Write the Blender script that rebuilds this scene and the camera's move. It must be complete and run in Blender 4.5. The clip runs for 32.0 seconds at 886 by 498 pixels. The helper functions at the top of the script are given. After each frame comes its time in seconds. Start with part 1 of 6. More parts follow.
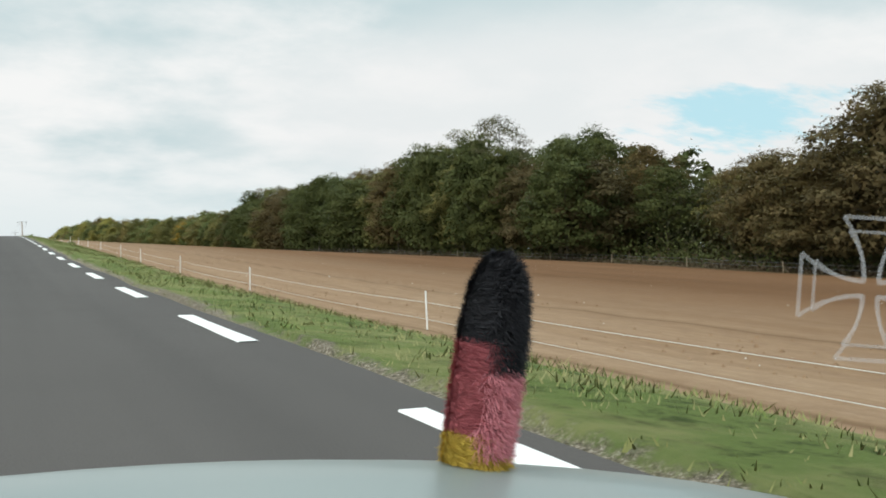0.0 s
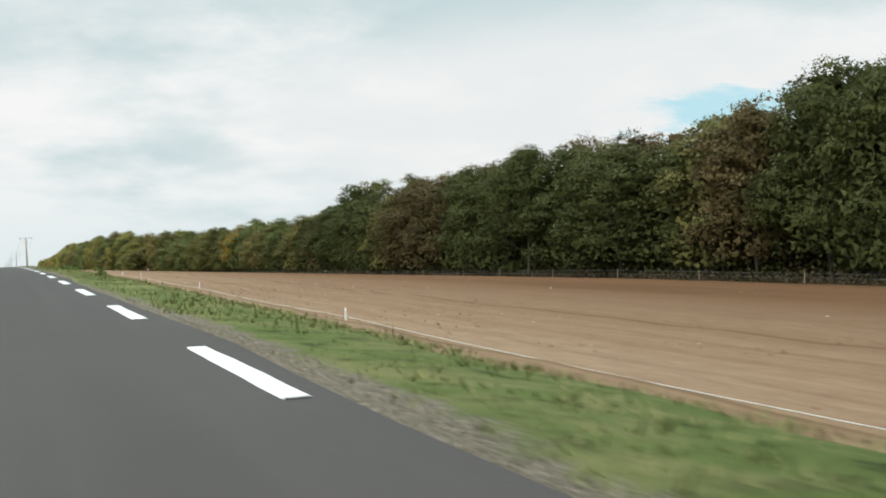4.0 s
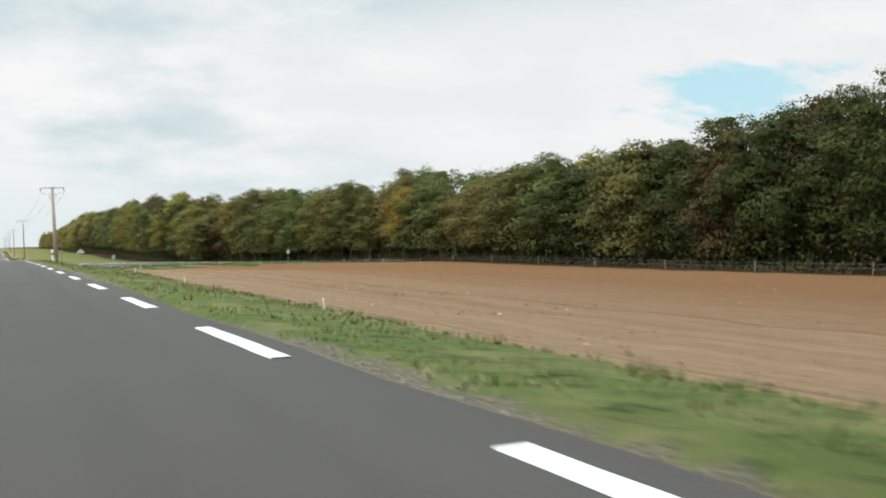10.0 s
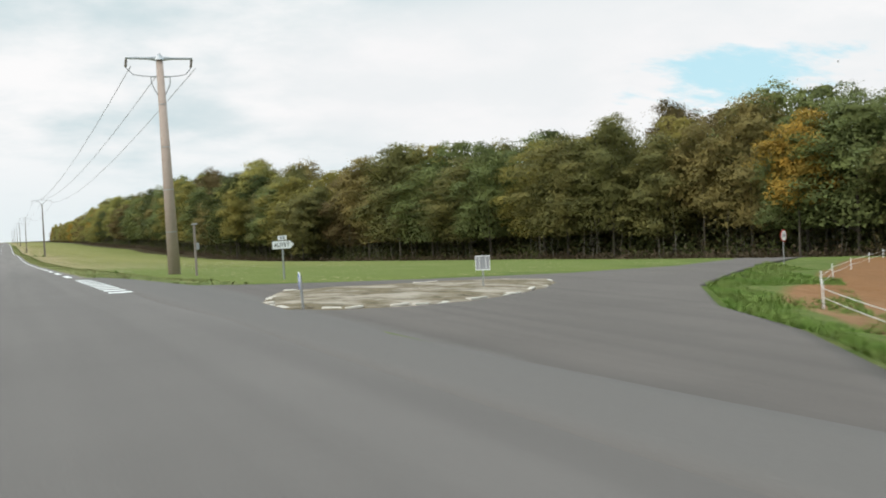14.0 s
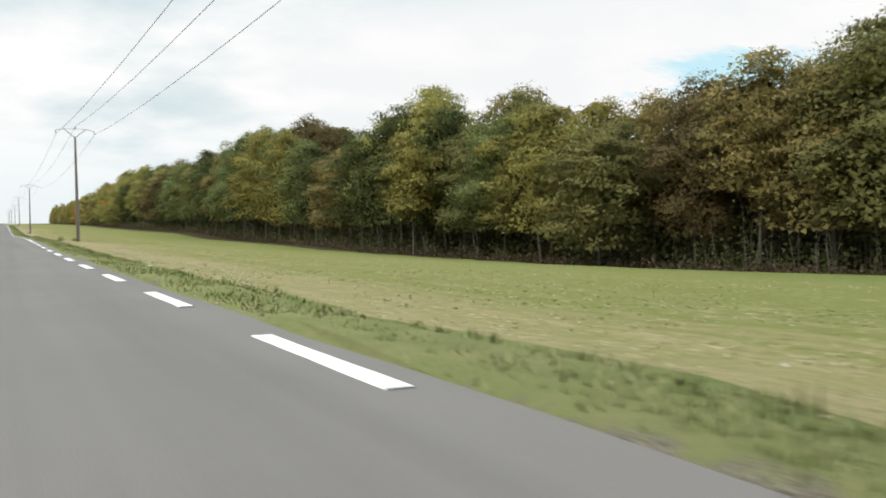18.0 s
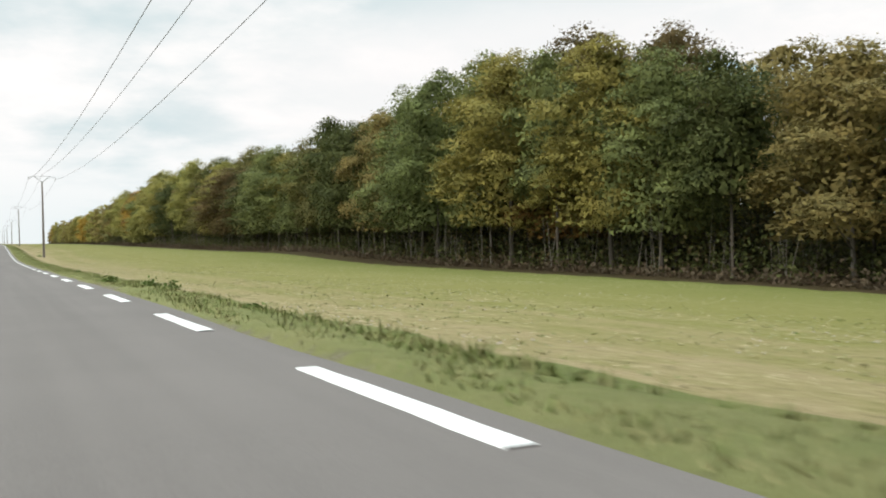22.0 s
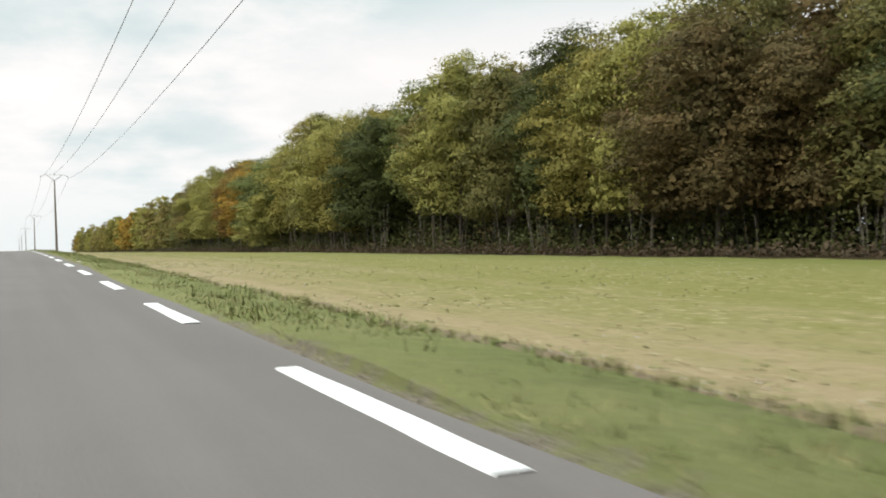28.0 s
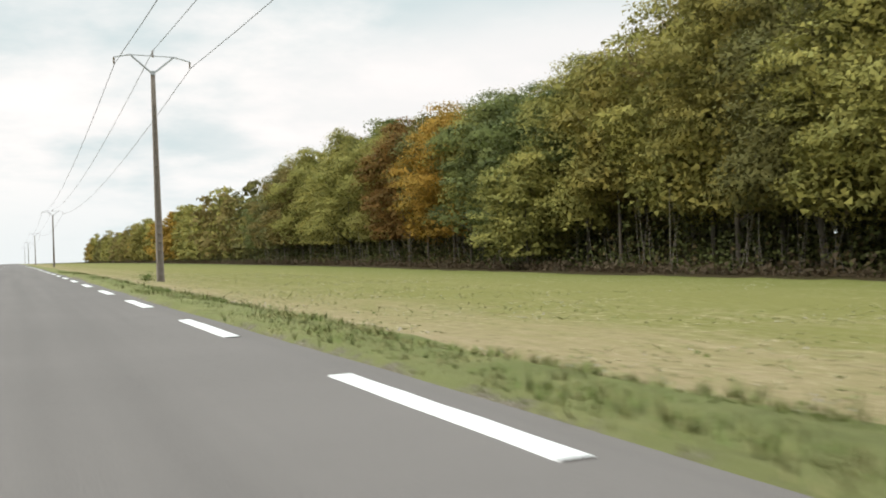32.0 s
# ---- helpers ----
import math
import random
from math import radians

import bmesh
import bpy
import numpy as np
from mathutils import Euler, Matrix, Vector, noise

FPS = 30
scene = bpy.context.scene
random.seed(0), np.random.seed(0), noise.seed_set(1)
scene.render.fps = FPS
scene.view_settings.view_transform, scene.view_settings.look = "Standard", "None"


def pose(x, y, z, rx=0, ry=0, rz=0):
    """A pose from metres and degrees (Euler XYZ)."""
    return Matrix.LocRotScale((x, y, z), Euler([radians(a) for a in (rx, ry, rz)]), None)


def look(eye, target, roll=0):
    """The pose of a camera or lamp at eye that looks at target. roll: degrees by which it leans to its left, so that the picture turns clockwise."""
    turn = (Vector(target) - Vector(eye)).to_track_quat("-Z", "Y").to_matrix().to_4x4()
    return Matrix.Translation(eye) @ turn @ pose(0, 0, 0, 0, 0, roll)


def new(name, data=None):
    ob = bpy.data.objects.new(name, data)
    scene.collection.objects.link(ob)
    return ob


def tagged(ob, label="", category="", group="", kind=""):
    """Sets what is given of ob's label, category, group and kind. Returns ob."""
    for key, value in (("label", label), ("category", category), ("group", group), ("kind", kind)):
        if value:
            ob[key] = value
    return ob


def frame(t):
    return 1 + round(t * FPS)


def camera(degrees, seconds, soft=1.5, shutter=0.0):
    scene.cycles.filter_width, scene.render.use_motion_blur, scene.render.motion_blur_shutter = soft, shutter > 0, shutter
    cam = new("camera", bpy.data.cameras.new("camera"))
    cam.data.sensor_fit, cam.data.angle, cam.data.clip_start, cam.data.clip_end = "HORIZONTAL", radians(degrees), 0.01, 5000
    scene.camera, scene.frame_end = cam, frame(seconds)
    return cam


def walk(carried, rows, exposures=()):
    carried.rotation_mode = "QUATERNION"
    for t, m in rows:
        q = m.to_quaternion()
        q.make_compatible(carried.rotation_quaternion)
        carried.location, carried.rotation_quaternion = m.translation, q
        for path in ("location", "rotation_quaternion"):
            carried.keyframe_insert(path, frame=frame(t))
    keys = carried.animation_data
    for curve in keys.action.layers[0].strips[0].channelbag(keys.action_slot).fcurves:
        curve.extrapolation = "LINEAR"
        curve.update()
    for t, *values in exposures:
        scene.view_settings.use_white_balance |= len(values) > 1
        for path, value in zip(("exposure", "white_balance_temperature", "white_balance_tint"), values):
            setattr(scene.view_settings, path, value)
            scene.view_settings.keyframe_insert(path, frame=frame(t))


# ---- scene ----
# ---- camera, light levels ----
EXPO = [(0.0, -0.1, 6500.0, 10.0), (13.0, -0.05, 6500.0, 12.0), (17.0, 0.05, 6550.0, 12.5), (32.0, 0.06, 6750.0, 14.0)]
SKY_LEVEL, ZENITH, SUN_POWER = 0.98, 1.5, 1.9
cam = camera(49.5, 32.0, soft=1.85, shutter=0.12)
ROWS = [  # seconds, place, tilt, lean, turn
    (0.0, -0.11, -0.00, 0.864, 90.03, 0.35, -24.70),
    (0.034, -0.11, 0.00, 0.864, 90.03, 0.35, -24.70),
    (0.1, -0.09, 2.39, 0.890, 90.05, 0.40, -24.72),
    (0.2, -0.07, 4.79, 0.918, 90.08, 0.46, -24.74),
    (0.5, -0.02, 11.97, 1.013, 90.16, 0.64, -24.81),
    (1.0, 0.07, 23.94, 1.208, 90.39, 1.12, -25.06),
    (1.5, 0.18, 35.79, 1.500, 90.65, 1.52, -25.09),
    (2.0, 0.30, 47.57, 1.822, 90.86, 1.57, -25.08),
    (2.5, 0.39, 59.27, 2.155, 91.14, 1.61, -25.02),
    (3.0, 0.42, 70.88, 2.470, 91.12, 1.64, -24.92),
    (3.5, 0.36, 82.34, 2.757, 90.90, 1.95, -24.83),
    (4.0, 0.28, 93.75, 3.032, 90.49, 1.82, -24.76),
    (4.5, 0.22, 105.12, 3.280, 90.22, 1.64, -24.66),
    (5.0, 0.19, 116.46, 3.498, 90.08, 1.54, -24.46),
    (5.5, 0.20, 127.76, 3.682, 90.00, 1.51, -24.15),
    (6.0, 0.20, 139.03, 3.831, 89.82, 1.43, -23.99),
    (6.5, 0.15, 150.25, 3.937, 89.72, 1.39, -24.09),
    (7.0, 0.08, 161.46, 4.032, 89.55, 1.30, -24.40),
    (7.5, 0.04, 172.62, 4.119, 89.50, 1.18, -24.60),
    (8.0, 0.01, 183.79, 4.202, 89.44, 0.97, -24.68),
    (8.5, -0.02, 194.95, 4.274, 89.45, 0.70, -24.79),
    (9.0, -0.05, 206.14, 4.306, 89.44, 0.87, -24.78),
    (9.5, -0.10, 217.33, 4.281, 89.26, 1.17, -24.93),
    (10.0, -0.12, 228.55, 4.245, 89.03, 1.46, -24.88),
    (10.5, -0.09, 239.76, 4.194, 88.75, 1.67, -24.98),
    (11.0, -0.02, 250.98, 4.157, 88.53, 1.63, -25.41),
    (11.5, 0.06, 262.19, 4.102, 88.44, 1.42, -25.73),
    (12.0, 0.11, 273.43, 4.078, 88.55, 1.19, -25.75),
    (12.5, 0.09, 284.72, 4.024, 88.62, 1.18, -25.51),
    (13.0, 0.01, 296.07, 3.935, 88.56, 1.30, -24.98),
    (13.5, -0.05, 307.44, 3.782, 88.48, 1.60, -24.88),
    (14.0, -0.09, 318.93, 3.624, 88.34, 2.30, -24.51),
    (14.5, -0.09, 330.49, 3.478, 88.15, 2.26, -24.45),
    (15.0, -0.10, 342.13, 3.302, 88.19, 1.93, -24.57),
    (15.5, -0.12, 353.83, 3.105, 88.16, 1.70, -24.65),
    (16.0, -0.16, 365.56, 2.893, 88.00, 1.62, -24.62),
    (16.5, -0.21, 377.30, 2.673, 87.77, 1.57, -24.53),
    (17.0, -0.25, 389.01, 2.459, 87.90, 1.29, -24.49),
    (17.5, -0.22, 400.68, 2.264, 88.01, 0.87, -24.59),
    (18.0, -0.17, 412.31, 2.062, 87.99, 0.68, -24.72),
    (18.5, -0.13, 423.87, 1.902, 88.07, 0.68, -24.90),
    (19.0, -0.12, 435.44, 1.759, 88.22, 0.85, -24.87),
    (19.5, -0.15, 446.99, 1.638, 88.40, 0.97, -24.95),
    (20.0, -0.20, 458.58, 1.565, 88.58, 1.06, -24.85),
    (20.5, -0.25, 470.11, 1.529, 88.79, 1.14, -24.86),
    (21.0, -0.28, 481.65, 1.471, 88.93, 1.31, -24.73),
    (21.5, -0.25, 493.11, 1.404, 89.08, 1.12, -24.88),
    (22.0, -0.19, 504.51, 1.314, 88.94, 1.31, -25.05),
    (22.5, -0.11, 515.92, 1.193, 88.70, 1.48, -25.25),
    (23.0, -0.03, 527.34, 1.056, 88.34, 1.58, -25.25),
    (23.5, 0.04, 538.72, 0.909, 88.12, 1.63, -25.25),
    (24.0, 0.08, 550.13, 0.752, 88.04, 1.42, -25.09),
    (24.5, 0.09, 561.52, 0.598, 88.07, 1.24, -24.97),
    (25.0, 0.10, 572.90, 0.455, 88.38, 1.21, -24.84),
    (25.5, 0.11, 584.28, 0.333, 88.55, 1.19, -24.80),
    (26.0, 0.14, 595.68, 0.234, 88.50, 1.12, -24.83),
    (26.5, 0.19, 607.11, 0.159, 88.31, 1.07, -24.85),
    (27.0, 0.23, 618.56, 0.121, 88.57, 1.22, -24.66),
    (27.5, 0.21, 630.05, 0.136, 88.93, 1.40, -24.46),
    (28.0, 0.17, 641.50, 0.223, 89.46, 1.60, -24.28),
    (28.5, 0.11, 652.82, 0.376, 89.86, 1.77, -24.23),
    (29.0, 0.04, 664.11, 0.536, 90.11, 1.82, -24.20),
    (29.5, -0.05, 675.40, 0.694, 90.22, 1.76, -24.16),
    (30.0, -0.14, 686.74, 0.836, 90.20, 1.61, -24.02),
    (30.5, -0.21, 698.13, 0.931, 90.17, 1.40, -24.01),
    (31.0, -0.27, 709.53, 1.008, 90.03, 1.36, -23.93),
    (31.5, -0.26, 720.86, 1.097, 89.97, 1.57, -24.06),
    (32.0, -0.25, 732.22, 1.150, 89.84, 1.96, -24.12),
]
walk(cam, [(t, pose(x, y, z, rx, ry, rz)) for t, x, y, z, rx, ry, rz in ROWS], EXPO)

# height of the road along its length
ROAD = [(-600, -4.00), (-200, -2.50), (-60, -0.90), (-20, -0.30), (0, -0.00), (20, 0.28), (40, 0.75), (60, 1.31), (80, 1.83), (100, 2.30), (120, 2.69), (140, 2.98), (160, 3.16), (180, 3.31), (200, 3.42), (220, 3.41), (240, 3.33), (260, 3.25), (280, 3.15), (300, 2.98), (320, 2.75), (340, 2.47), (360, 2.13), (380, 1.76), (400, 1.41), (420, 1.09), (440, 0.85), (460, 0.70), (480, 0.62), (500, 0.49), (520, 0.28), (540, 0.03), (560, -0.25), (580, -0.49), (600, -0.66), (620, -0.74), (640, -0.65), (660, -0.39), (680, -0.11), (700, 0.08), (720, 0.23), (760, 0.32), (830, 0.31), (920, 0.24), (1070, 0.04), (1400, -0.71), (1900, -3.11), (3600, -10.71)]

# ---- sky and sun ----
world = bpy.data.worlds.new("overcast_sky")
scene.world = world
world.use_nodes = True
wt = world.node_tree
wt.nodes.clear()


def wmath(op, a, b=None, clamp=False):
    n = wt.nodes.new("ShaderNodeMath")
    n.operation, n.use_clamp = op, clamp
    for k, v in enumerate((a, b)):
        if v is None:
            continue
        if isinstance(v, (int, float)):
            n.inputs[k].default_value = v
        else:
            wt.links.new(v, n.inputs[k])
    return n.outputs[0]


def wmix(fac, a, b, mode="MIX"):
    n = wt.nodes.new("ShaderNodeMix")
    n.data_type, n.blend_type = "RGBA", mode
    for k, v in ((0, fac), (6, a), (7, b)):
        if isinstance(v, float):
            n.inputs[k].default_value = v
        elif isinstance(v, tuple):
            n.inputs[k].default_value = (*v, 1.0)
        else:
            wt.links.new(v, n.inputs[k])
    return n.outputs[2]


def smooth(v, a, b):
    n = wt.nodes.new("ShaderNodeMapRange")
    n.interpolation_type = "SMOOTHSTEP"
    n.inputs[1].default_value, n.inputs[2].default_value = a, b
    wt.links.new(v, n.inputs[0])
    return n.outputs[0]


SUN_UP, SUN_TURN = 38.0, 250.0
sky = wt.nodes.new("ShaderNodeTexSky")
sky.sky_type, sky.sun_disc = "NISHITA", False
sky.sun_elevation, sky.sun_rotation = radians(SUN_UP), radians(SUN_TURN)
coord = wt.nodes.new("ShaderNodeTexCoord").outputs["Generated"]
sep = wt.nodes.new("ShaderNodeSeparateXYZ")
wt.links.new(coord, sep.inputs[0])
up = wmath("MAXIMUM", sep.outputs[2], 0.0)
den = wmath("ADD", up, 0.24)
flat = wt.nodes.new("ShaderNodeCombineXYZ")
wt.links.new(wmath("DIVIDE", sep.outputs[0], den), flat.inputs[0])
wt.links.new(wmath("DIVIDE", sep.outputs[1], den), flat.inputs[1])


def cloud(scale, detail, rough, off, stretch=(1.0, 1.0, 1.0)):
    m = wt.nodes.new("ShaderNodeMapping")
    m.inputs["Location"].default_value = off
    m.inputs["Scale"].default_value = stretch
    wt.links.new(flat.outputs[0], m.inputs[0])
    n = wt.nodes.new("ShaderNodeTexNoise")
    n.inputs["Scale"].default_value, n.inputs["Detail"].default_value, n.inputs["Roughness"].default_value = scale, detail, rough
    wt.links.new(m.outputs[0], n.inputs["Vector"])
    return n.outputs["Fac"]


def lump(direction, wide, tall):
    """1 at a direction of the sky, falling to 0 round it."""
    d = Vector(direction).normalized()
    side = Vector((d.y, -d.x, 0)).normalized()
    high = d.cross(side)
    total = None
    for axis, size in ((side, wide), (high, tall)):
        n = wt.nodes.new("ShaderNodeVectorMath")
        n.operation = "DOT_PRODUCT"
        wt.links.new(coord, n.inputs[0])
        n.inputs[1].default_value = axis
        off = wmath("DIVIDE", wmath("SUBTRACT", n.outputs["Value"], axis.dot(d)), size)
        sq = wmath("MULTIPLY", off, off)
        total = sq if total is None else wmath("ADD", total, sq)
    return wmath("SUBTRACT", 1.0, wmath("MINIMUM", total, 1.0))


soft = cloud(0.8, 7.0, 0.55, (3.1, 0.4, 0.0))
fine = cloud(2.2, 6.0, 0.58, (0.0, 7.0, 0.0))
body = wmath("ADD", wmath("MULTIPLY", soft, 0.68), wmath("MULTIPLY", fine, 0.32))
grey = smooth(wmath("ADD", body, wmath("MULTIPLY", smooth(up, 0.17, 0.27), 0.08)), 0.42, 0.60)
white, dull, pale = (1.00, 1.01, 1.00), (0.63, 0.765, 0.79), (0.74, 0.86, 0.88)
deck = wmix(grey, white, dull)
bright = lump((0.55, 0.82, 0.14), 0.5, 0.15)
deck = wmix(wmath("MULTIPLY", smooth(wmath("ADD", bright, wmath("MULTIPLY", soft, 1.2)), 0.85, 1.5), 0.75), deck, (0.97, 0.975, 0.97))
deck = wmix(wmath("MULTIPLY", smooth(wmath("SUBTRACT", 0.12, up), 0.0, 0.12), 0.65), deck, pale)
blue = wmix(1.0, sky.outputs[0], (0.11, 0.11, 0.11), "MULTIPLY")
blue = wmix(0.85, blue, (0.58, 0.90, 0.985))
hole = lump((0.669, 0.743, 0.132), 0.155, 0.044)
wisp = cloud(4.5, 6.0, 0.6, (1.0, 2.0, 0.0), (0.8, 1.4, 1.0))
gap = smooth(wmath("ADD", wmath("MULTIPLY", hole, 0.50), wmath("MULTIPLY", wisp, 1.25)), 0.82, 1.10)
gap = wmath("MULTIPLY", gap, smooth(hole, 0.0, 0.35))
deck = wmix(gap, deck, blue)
lift = wmath("ADD", 1.0, wmath("MULTIPLY", smooth(up, 0.28, 0.85), ZENITH))
back = wt.nodes.new("ShaderNodeBackground")
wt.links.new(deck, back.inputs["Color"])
wt.links.new(wmath("MULTIPLY", lift, SKY_LEVEL), back.inputs["Strength"])
wt.links.new(back.outputs[0], wt.nodes.new("ShaderNodeOutputWorld").inputs["Surface"])

sun = new("sun", bpy.data.lights.new("sun", "SUN"))
sun.data.energy, sun.data.angle, sun.data.color = SUN_POWER, radians(14), (1.0, 0.95, 0.87)
az = radians(SUN_TURN)
sun.matrix_world = look((0, 0, 0), (-math.sin(az) * math.cos(radians(SUN_UP)), -math.cos(az) * math.cos(radians(SUN_UP)), -math.sin(radians(SUN_UP))))

# ---- materials ----
LINE_L, LINE_R, TAR_R, TAR_L = 1.67, 1.84, 2.05, -5.0
MATS = {}


def nodes_of(name):
    m = bpy.data.materials.new(name)
    m.use_nodes = True
    nt = m.node_tree
    nt.nodes.clear()
    out = nt.nodes.new("ShaderNodeOutputMaterial")
    MATS[name] = m
    return m, nt, out


def link(nt, a, b):
    nt.links.new(a, b)


def tex_noise(nt, coord, scale, detail=4.0, rough=0.55, stretch=None):
    n = nt.nodes.new("ShaderNodeTexNoise")
    n.inputs["Scale"].default_value = scale
    n.inputs["Detail"].default_value = detail
    n.inputs["Roughness"].default_value = rough
    if stretch:
        mp = nt.nodes.new("ShaderNodeMapping")
        mp.inputs["Scale"].default_value = stretch
        link(nt, coord, mp.inputs["Vector"])
        link(nt, mp.outputs["Vector"], n.inputs["Vector"])
    else:
        link(nt, coord, n.inputs["Vector"])
    return n.outputs["Fac"]


def ramp(nt, fac, stops):
    r = nt.nodes.new("ShaderNodeValToRGB")
    els = r.color_ramp.elements
    while len(els) < len(stops):
        els.new(0.5)
    for e, (p, c) in zip(els, stops):
        e.position = p
        e.color = (*c, 1.0) if len(c) == 3 else c
    link(nt, fac, r.inputs["Fac"])
    return r.outputs["Color"]


def mix(nt, fac, a, b, mode="MIX"):
    m = nt.nodes.new("ShaderNodeMix")
    m.data_type, m.blend_type = "RGBA", mode
    if isinstance(fac, float):
        m.inputs[0].default_value = fac
    else:
        link(nt, fac, m.inputs[0])
    for k, v in ((6, a), (7, b)):
        if isinstance(v, tuple):
            m.inputs[k].default_value = (*v, 1.0)
        else:
            link(nt, v, m.inputs[k])
    return m.outputs[2]


def finish(nt, out, color, rough=0.8, metal=0.0, height=None, strength=0.3, dist=0.02, spec=0.5, coat=0.0):
    p = nt.nodes.new("ShaderNodeBsdfPrincipled")
    if isinstance(color, tuple):
        p.inputs["Base Color"].default_value = (*color, 1.0)
    else:
        link(nt, color, p.inputs["Base Color"])
    if isinstance(rough, float):
        p.inputs["Roughness"].default_value = rough
    else:
        link(nt, rough, p.inputs["Roughness"])
    p.inputs["Metallic"].default_value = metal
    p.inputs["Specular IOR Level"].default_value = spec
    p.inputs["Coat Weight"].default_value = coat
    if height is not None:
        b = nt.nodes.new("ShaderNodeBump")
        b.inputs["Strength"].default_value = strength
        b.inputs["Distance"].default_value = dist
        link(nt, height, b.inputs["Height"])
        link(nt, b.outputs["Normal"], p.inputs["Normal"])
    link(nt, p.outputs["BSDF"], out.inputs["Surface"])
    return p


def place_of(nt):
    return nt.nodes.new("ShaderNodeNewGeometry").outputs["Position"]


def local_of(nt):
    return nt.nodes.new("ShaderNodeTexCoord").outputs["Object"]


def plain(name, c1, c2, scale=6.0, rough=0.6, metal=0.0, bump=0.2, spec=0.5, coat=0.0):
    """A surface of one kind with fine mottling and larger stains."""
    m, nt, out = nodes_of(name)
    co = local_of(nt)
    fine = tex_noise(nt, co, scale, 6.0, 0.65)
    big = tex_noise(nt, co, scale * 0.13, 3.0)
    col = mix(nt, fine, c1, c2)
    col = mix(nt, big, col, tuple(0.75 * a for a in c1), "MIX")
    finish(nt, out, mix(nt, 0.45, mix(nt, fine, c1, c2), col), rough, metal, fine, bump, 0.01, spec, coat)
    return m


def make_asphalt(name, base, patch, tint=(1.0, 1.0, 1.0), fresh=0.47, mouth=False):
    m, nt, out = nodes_of(name)
    co = place_of(nt)
    grain = tex_noise(nt, co, 55.0, 3.0, 0.7)
    blot = tex_noise(nt, co, 0.35, 5.0, 0.6)
    track = tex_noise(nt, co, 1.0, 3.0, 0.5, (1.6, 0.035, 1.0))
    c = mix(nt, grain, tuple(base * 0.66 * t for t in tint), tuple(base * 1.34 * t for t in tint))
    c = mix(nt, ramp(nt, blot, ((0.35, (0.0,) * 3), (0.75, (1.0,) * 3))), c, tuple(patch * t for t in tint))
    c = mix(nt, ramp(nt, track, ((0.42, (0.0,) * 3), (0.7, (0.5,) * 3))), c, tuple(base * 0.72 * t for t in tint))
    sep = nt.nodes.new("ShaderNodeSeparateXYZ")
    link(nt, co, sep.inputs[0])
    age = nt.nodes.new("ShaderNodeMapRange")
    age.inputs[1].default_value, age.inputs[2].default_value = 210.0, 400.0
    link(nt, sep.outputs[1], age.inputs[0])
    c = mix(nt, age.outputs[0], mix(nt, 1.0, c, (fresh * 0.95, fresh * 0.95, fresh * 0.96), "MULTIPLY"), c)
    if mouth:
        wave = tex_noise(nt, co, 0.5, 3.0, 0.5)
        off = nt.nodes.new("ShaderNodeMath")
        off.operation = "ADD"
        link(nt, sep.outputs[0], off.inputs[0])
        link(nt, wave, off.inputs[1])
        new_tar = nt.nodes.new("ShaderNodeMapRange")
        new_tar.inputs[1].default_value, new_tar.inputs[2].default_value = 5.9, 6.25
        link(nt, off.outputs[0], new_tar.inputs[0])
        c = mix(nt, new_tar.outputs[0], mix(nt, grain, (0.080, 0.072, 0.066), (0.163, 0.147, 0.136)), c)
    finish(nt, out, c, 0.85, 0.0, grain, 0.6, 0.012, 0.22)
    return m


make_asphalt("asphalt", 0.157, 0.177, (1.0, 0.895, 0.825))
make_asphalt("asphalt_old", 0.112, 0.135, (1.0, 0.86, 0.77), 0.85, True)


# wheel tracks along the ploughed field: place, half width, strength
TRACKS = ((5.6, 0.09, 0.5), (11.1, 0.18, 0.6))


